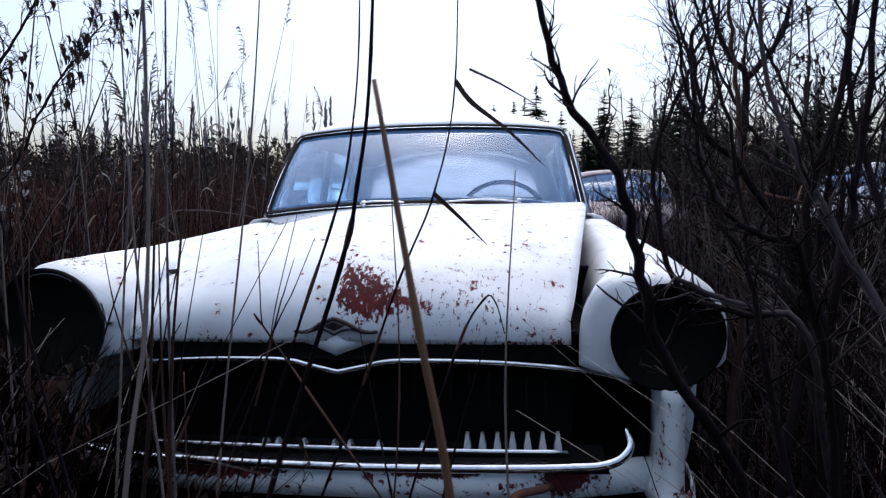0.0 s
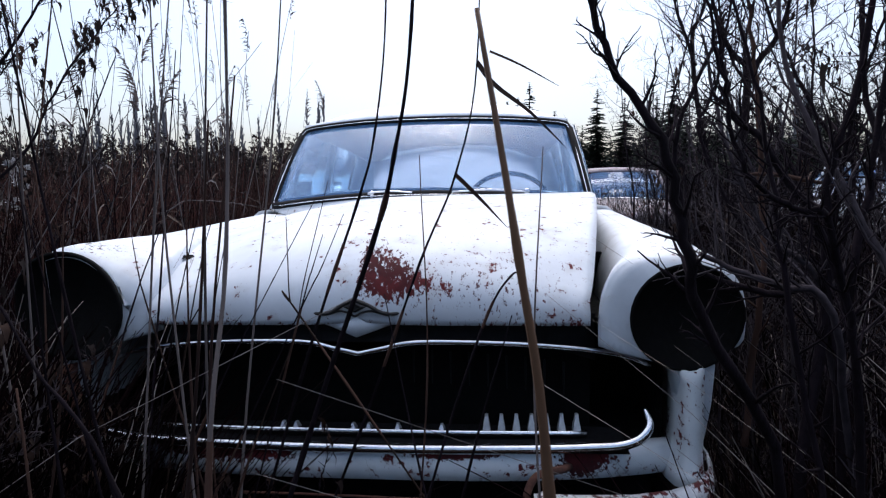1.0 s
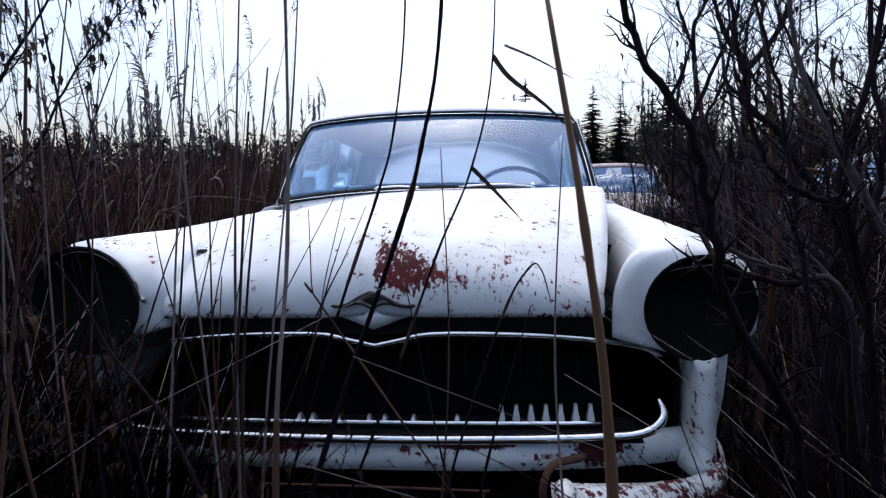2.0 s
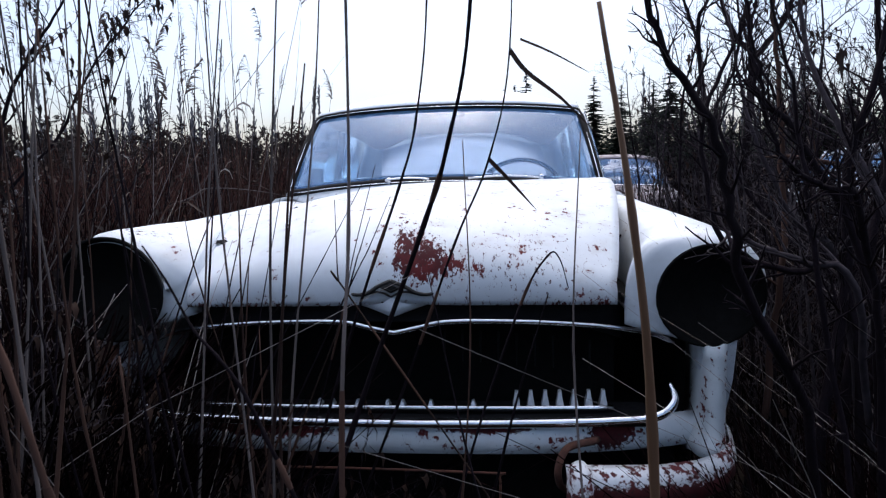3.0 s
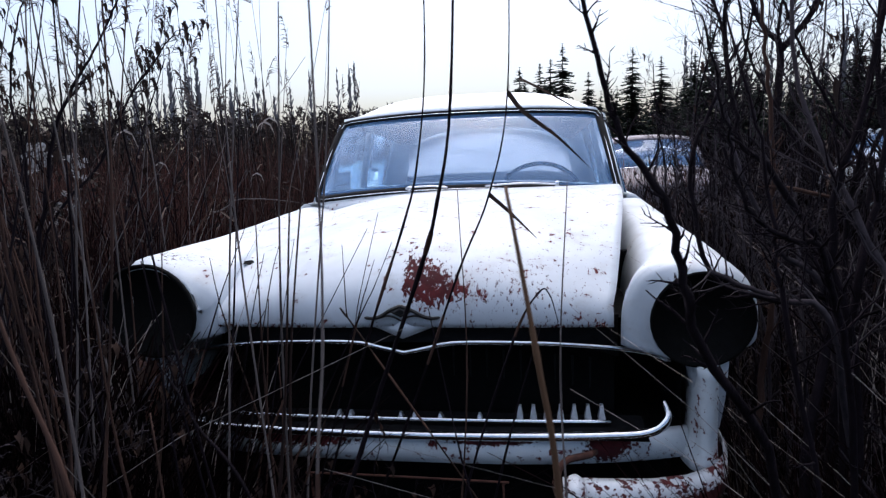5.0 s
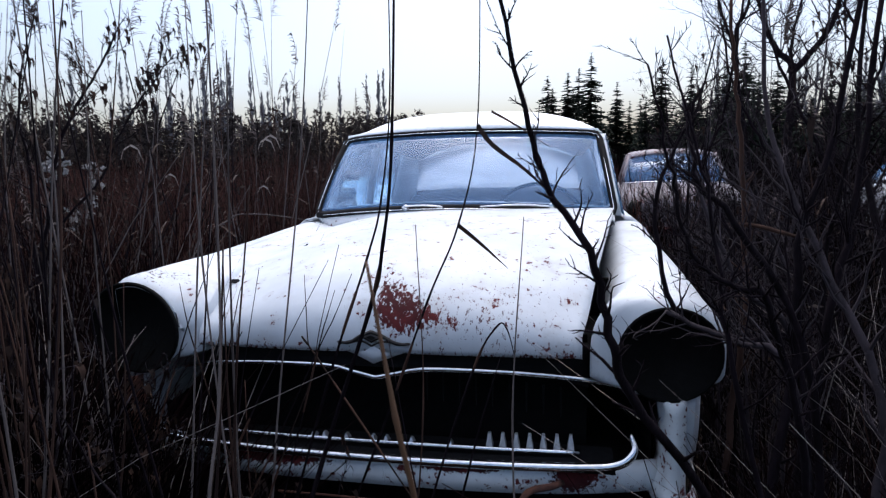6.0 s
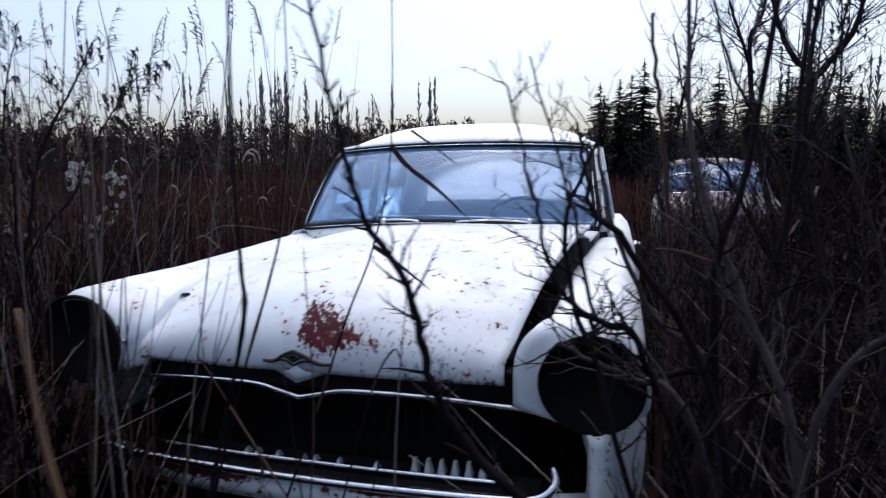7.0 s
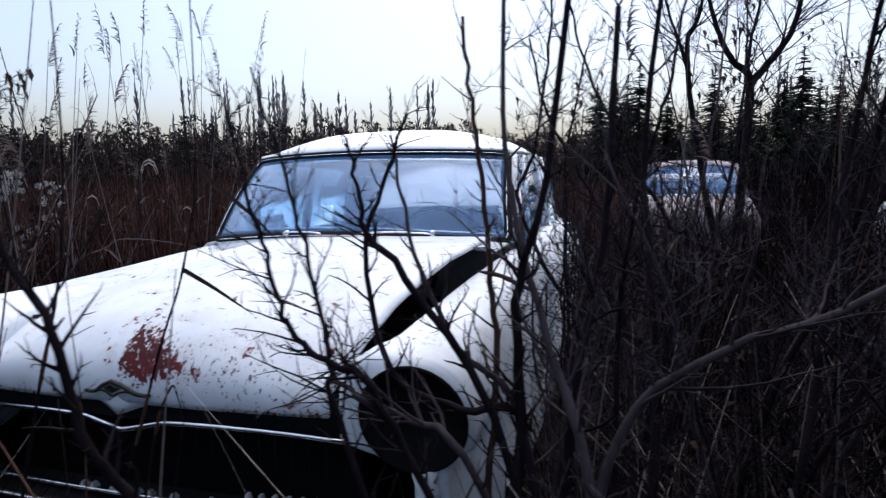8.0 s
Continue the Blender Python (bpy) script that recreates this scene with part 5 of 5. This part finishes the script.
# ---- white seed heads ----
def seed_head(k, x, y, h):
    q = random.Random(k)
    e = thing("seed_plant", "tall weed with fluffy white seed heads", "weed", "white seed heads", at=(x, y, 0))
    line = glide([(0, 0, 0), (q.uniform(-0.05, 0.05), 0, h * 0.5), (q.uniform(-0.1, 0.1), q.uniform(-0.05, 0.05), h)], 4)
    part("stalk", Geo().tube(line, 0.003, 5).mesh("stalk", M_WEED_SHADE), e)
    for j in range(7):
        c = line[-1] + Vector((q.uniform(-0.05, 0.05), q.uniform(-0.05, 0.05), q.uniform(-0.12, 0.03)))
        g = Geo()
        for _ in range(44):
            d = Vector((q.gauss(0, 1), q.gauss(0, 1), q.gauss(0.3, 1))).normalized()
            L = q.uniform(0.012, 0.026)
            g.blade([c, c + d * L * 0.6, c + d * L], 0.0045, d.orthogonal().normalized())
        part("seed_head", g.mesh("seed_head", M_FLUFF), e)


for k in range(8):
    seed_head(k, -2.53 + q.uniform(-0.16, 0.16), 1.86 + q.uniform(-0.25, 0.25), q.uniform(1.05, 1.42))


# ---- other wrecks ----
def wreck(label, x, y, turn, paint):
    e = thing("parked_car", label, "car", "wrecks in the brush", at=(x, y, 0))

    def add(name, g, m, smooth=True, thick=0.0, parent=None):
        ob = part(name, g.mesh(name, m, smooth), parent or e)
        if thick:
            thicken(ob, thick)
        return ob

    rows = []
    for yy, w, zt in ((-1.95, 0.55, 0.72), (-1.9, 0.68, 0.80), (-1.6, 0.74, 0.88), (-0.8, 0.77, 0.95), (0.0, 0.78, 0.95), (1.0, 0.77, 0.94), (1.7, 0.72, 0.88), (1.95, 0.62, 0.75)):
        rows.append([(-w + 0.05, yy, 0.25), (-w, yy, 0.45), (-w, yy, zt - 0.15), (-w + 0.06, yy, zt - 0.02), (-w * 0.5, yy, zt + 0.02), (0, yy, zt + 0.03), (w * 0.5, yy, zt + 0.02), (w - 0.06, yy, zt - 0.02), (w, yy, zt - 0.15), (w, yy, 0.45), (w - 0.05, yy, 0.25)])
    add("body", Geo().loft(rows, closed=True, cap=True), paint)
    add("roof", Geo().loft([[(0.58 * u * k, yy, z - 0.05 * abs(u) ** 3) for u in [-1 + i / 6 for i in range(13)]] for yy, k, z in ((-0.42, 0.95, 1.36), (-0.3, 0.98, 1.40), (0.2, 1.0, 1.43), (0.8, 0.97, 1.40), (1.0, 0.92, 1.34))]), paint, thick=0.02)
    pane = lambda y0, y1, z1: Geo().loft([[(u * (0.66 + (0.54 - 0.66) * k), y0 + (y1 - y0) * k + 0.08 * u * u, 0.97 + (z1 - 0.97) * k) for u in [-1 + i / 6 for i in range(13)]] for k in (0, 0.5, 1)])
    for nm, y0, y1, z1 in (("windscreen", -0.80, -0.44, 1.35), ("rear_window", 1.22, 0.95, 1.33)):
        w = add(nm, pane(y0, y1, z1), M_GRIMY, thick=0.005)
        w.visible_shadow = False
    for s in (-1, 1):
        for ya, yb, k in ((-0.74, -0.40, 0.4), (0.22, 0.26, 0.5), (1.10, 0.94, 0.6)):
            add("post", Geo().tube([(s * 0.69, ya, 0.95), (s * 0.57, yb, 1.36)], 0.022, 6), paint)
        add("headlamp", Geo().loft([[(s * 0.55 + r * math.cos(a), yy, 0.70 + r * math.sin(a)) for a in [2 * math.pi * i / 16 for i in range(16)]] for yy, r in ((-1.88, 0.095), (-1.97, 0.09), (-1.99, 0.07))], closed=True, cap=True), M_TARNISH)
        for yy in (-1.2, 1.2):
            prof = [(-0.07, 0.16), (-0.07, 0.27), (-0.04, 0.30), (0.04, 0.30), (0.07, 0.27), (0.07, 0.16)]
            add("wheel", Geo().loft([[(s * 0.68 + dx, yy + r * math.cos(a), 0.29 + r * math.sin(a)) for dx, r in prof] for a in [2 * math.pi * i / 18 for i in range(19)]]), M_RUBBER)
    add("bumper", Geo().tube(glide([(-0.74, -1.85, 0.45), (-0.6, -2.03, 0.45), (0, -2.06, 0.45), (0.6, -2.03, 0.45), (0.74, -1.85, 0.45)], 4), 0.045, 8), M_CHROME_OLD)
    add("trim_strip", Geo().tube(glide([(-0.66, -0.81, 0.965), (0, -0.88, 0.985), (0.66, -0.81, 0.965)], 4), 0.009, 6), M_CHROME)
    e.rotation_euler = (0, 0, radians(turn))


M_DRAB = rusty_paint("weathered_paint", (0.10, 0.085, 0.10), (0.20, 0.175, 0.20), speck=0.60)
M_GREY = rusty_paint("faded_grey_paint", (0.55, 0.57, 0.60), (0.45, 0.47, 0.50), speck=0.66)
wreck("drab weathered wrecked saloon car sunk in brush", 1.98, 8.2, -4, M_DRAB)
wreck("pale grey wrecked saloon car in the brush", 5.1, 6.0, 10, M_GREY)


# ---- distance ----
def spruce(k, h):
    q = random.Random(300 + k)
    e = thing("spruce_tree", "dark pointed spruce at the field's edge", "tree", "spruces")
    part("trunk", Geo().tube([(0, 0, 0), (0, 0, h * 0.5), (0, 0, h)], [0.11, 0.07, 0.01], 6).mesh("trunk", M_BARK_SHADE), e)
    g = Geo()
    tiers = 24
    for i in range(tiers):
        t = i / (tiers - 1)
        z = h * (0.06 + 0.93 * t)
        reach = (1 - t) ** 0.85 * h * 0.21 + 0.05
        for j in range(17 if t < 0.8 else 9):
            a = q.uniform(0, 6.28)
            L = reach * q.uniform(0.55, 1.15)
            d = Vector((math.cos(a), math.sin(a), 0))
            s = Vector((-d.y, d.x, 0))
            z1 = z + q.uniform(-0.28, 0.22)
            p = [Vector((0, 0, z1)), d * L * 0.5 + Vector((0, 0, z1 - L * 0.12)), d * L + Vector((0, 0, z1 - L * 0.18))]
            for sgn in (-1, 1):
                for c, w in ((0.3, 0.20), (0.65, 0.16), (0.95, 0.10)):
                    b = p[0].lerp(p[2], c)
                    tip = b + (d * 0.6 + s * sgn) * L * w * 1.8 + Vector((0, 0, -L * 0.12))
                    n0 = len(g.v)
                    g.v += [b - d * 0.10, b + d * 0.16, tip]
                    g.f.append((n0, n0 + 1, n0 + 2))
            g.blade(p, 0.11, s)
    part("crown", g.mesh("crown", M_NEEDLE, False), e)
    return e


sp = [spruce(k, 6.2 + 0.5 * k) for k in range(4)]
q = random.Random(77)
placed = 0
for ang in [-1.7, -0.4, 0.6, 1.6, 2.6, 3.9, 5.0, 6.3, 7.6, 8.9, 10.0, 11.4, 12.7, 14.0, 15.2, 16.5, 17.7, 19.1, 20.3, 21.6, 23.0, 24.5, 26.0, 27.4, 29.0, 30.7, 32.5, 34.5, 37.0, 40.0]:
    d = q.uniform(38, 46)
    s = q.uniform(0.72, 1.05) if placed else 1.08
    m = pose(1 + math.sin(radians(ang)) * d, math.cos(radians(ang)) * d - 1, 0, 0, 0, q.uniform(0, 360))
    if placed < 4:
        sp[placed].matrix_basis = m
    else:
        copy_thing(sp[q.randrange(4)], m).scale = (s * q.uniform(0.9, 1.15), s, s)
    placed += 1


for i in range(34):
    ang, d, s = -2 + i * 1.3 + q.uniform(-0.5, 0.5), q.uniform(48, 58), q.uniform(0.75, 1.1)
    copy_thing(sp[q.randrange(4)], pose(1 + math.sin(radians(ang)) * d, math.cos(radians(ang)) * d - 1, 0, 0, 0, q.uniform(0, 360))).scale = (s * 1.3, s * 1.3, s)


def far_woods():
    q = random.Random(5)
    g = Geo()
    for i in range(340):
        ang = q.uniform(-62, 2)
        d = q.uniform(46, 62)
        x, y = math.sin(radians(ang)) * d, math.cos(radians(ang)) * d
        h = q.uniform(4.0, 6.0) * (0.8 if ang > -12 else 1)
        g.tube([(x, y, 0), (x + q.uniform(-0.3, 0.3), y, h * 0.9)], [0.10, 0.03], 4, False)
        for k in range(230):
            a, z = q.uniform(0, 6.28), h * q.uniform(0.12, 1.0)
            r = (0.25 + 1.3 * math.sin(math.pi * min(1, z / h) ** 0.8)) * q.random() ** 0.5
            c = Vector((x + r * math.cos(a), y + r * math.sin(a), z))
            u = Vector((q.uniform(-1, 1), q.uniform(-1, 1), q.uniform(-1, 1))).normalized() * q.uniform(0.10, 0.26)
            w = u.orthogonal().normalized() * u.length * 0.28
            n0 = len(g.v)
            g.v += [c - u, c + w, c + u, c - w]
            g.f.append((n0, n0 + 1, n0 + 2, n0 + 3))
    tagged(new("woods", g.mesh("woods", M_WOODS, False)), "dark mixed woods along the far edge", "woods", kind="stuff")
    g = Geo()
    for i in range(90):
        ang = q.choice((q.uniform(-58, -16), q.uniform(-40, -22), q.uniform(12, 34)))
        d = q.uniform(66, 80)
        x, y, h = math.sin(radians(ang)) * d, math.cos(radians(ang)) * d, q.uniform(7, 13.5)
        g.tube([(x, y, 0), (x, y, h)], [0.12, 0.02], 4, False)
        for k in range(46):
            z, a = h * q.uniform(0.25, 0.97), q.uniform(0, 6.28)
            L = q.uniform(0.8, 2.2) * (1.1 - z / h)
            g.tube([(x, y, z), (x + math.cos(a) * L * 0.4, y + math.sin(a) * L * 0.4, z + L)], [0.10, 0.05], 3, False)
    tagged(new("poplars", g.mesh("poplars", M_POPLAR_HAZE, False)), "bare poplars beyond the woods, pale with painted haze", "woods", kind="stuff")


far_woods()
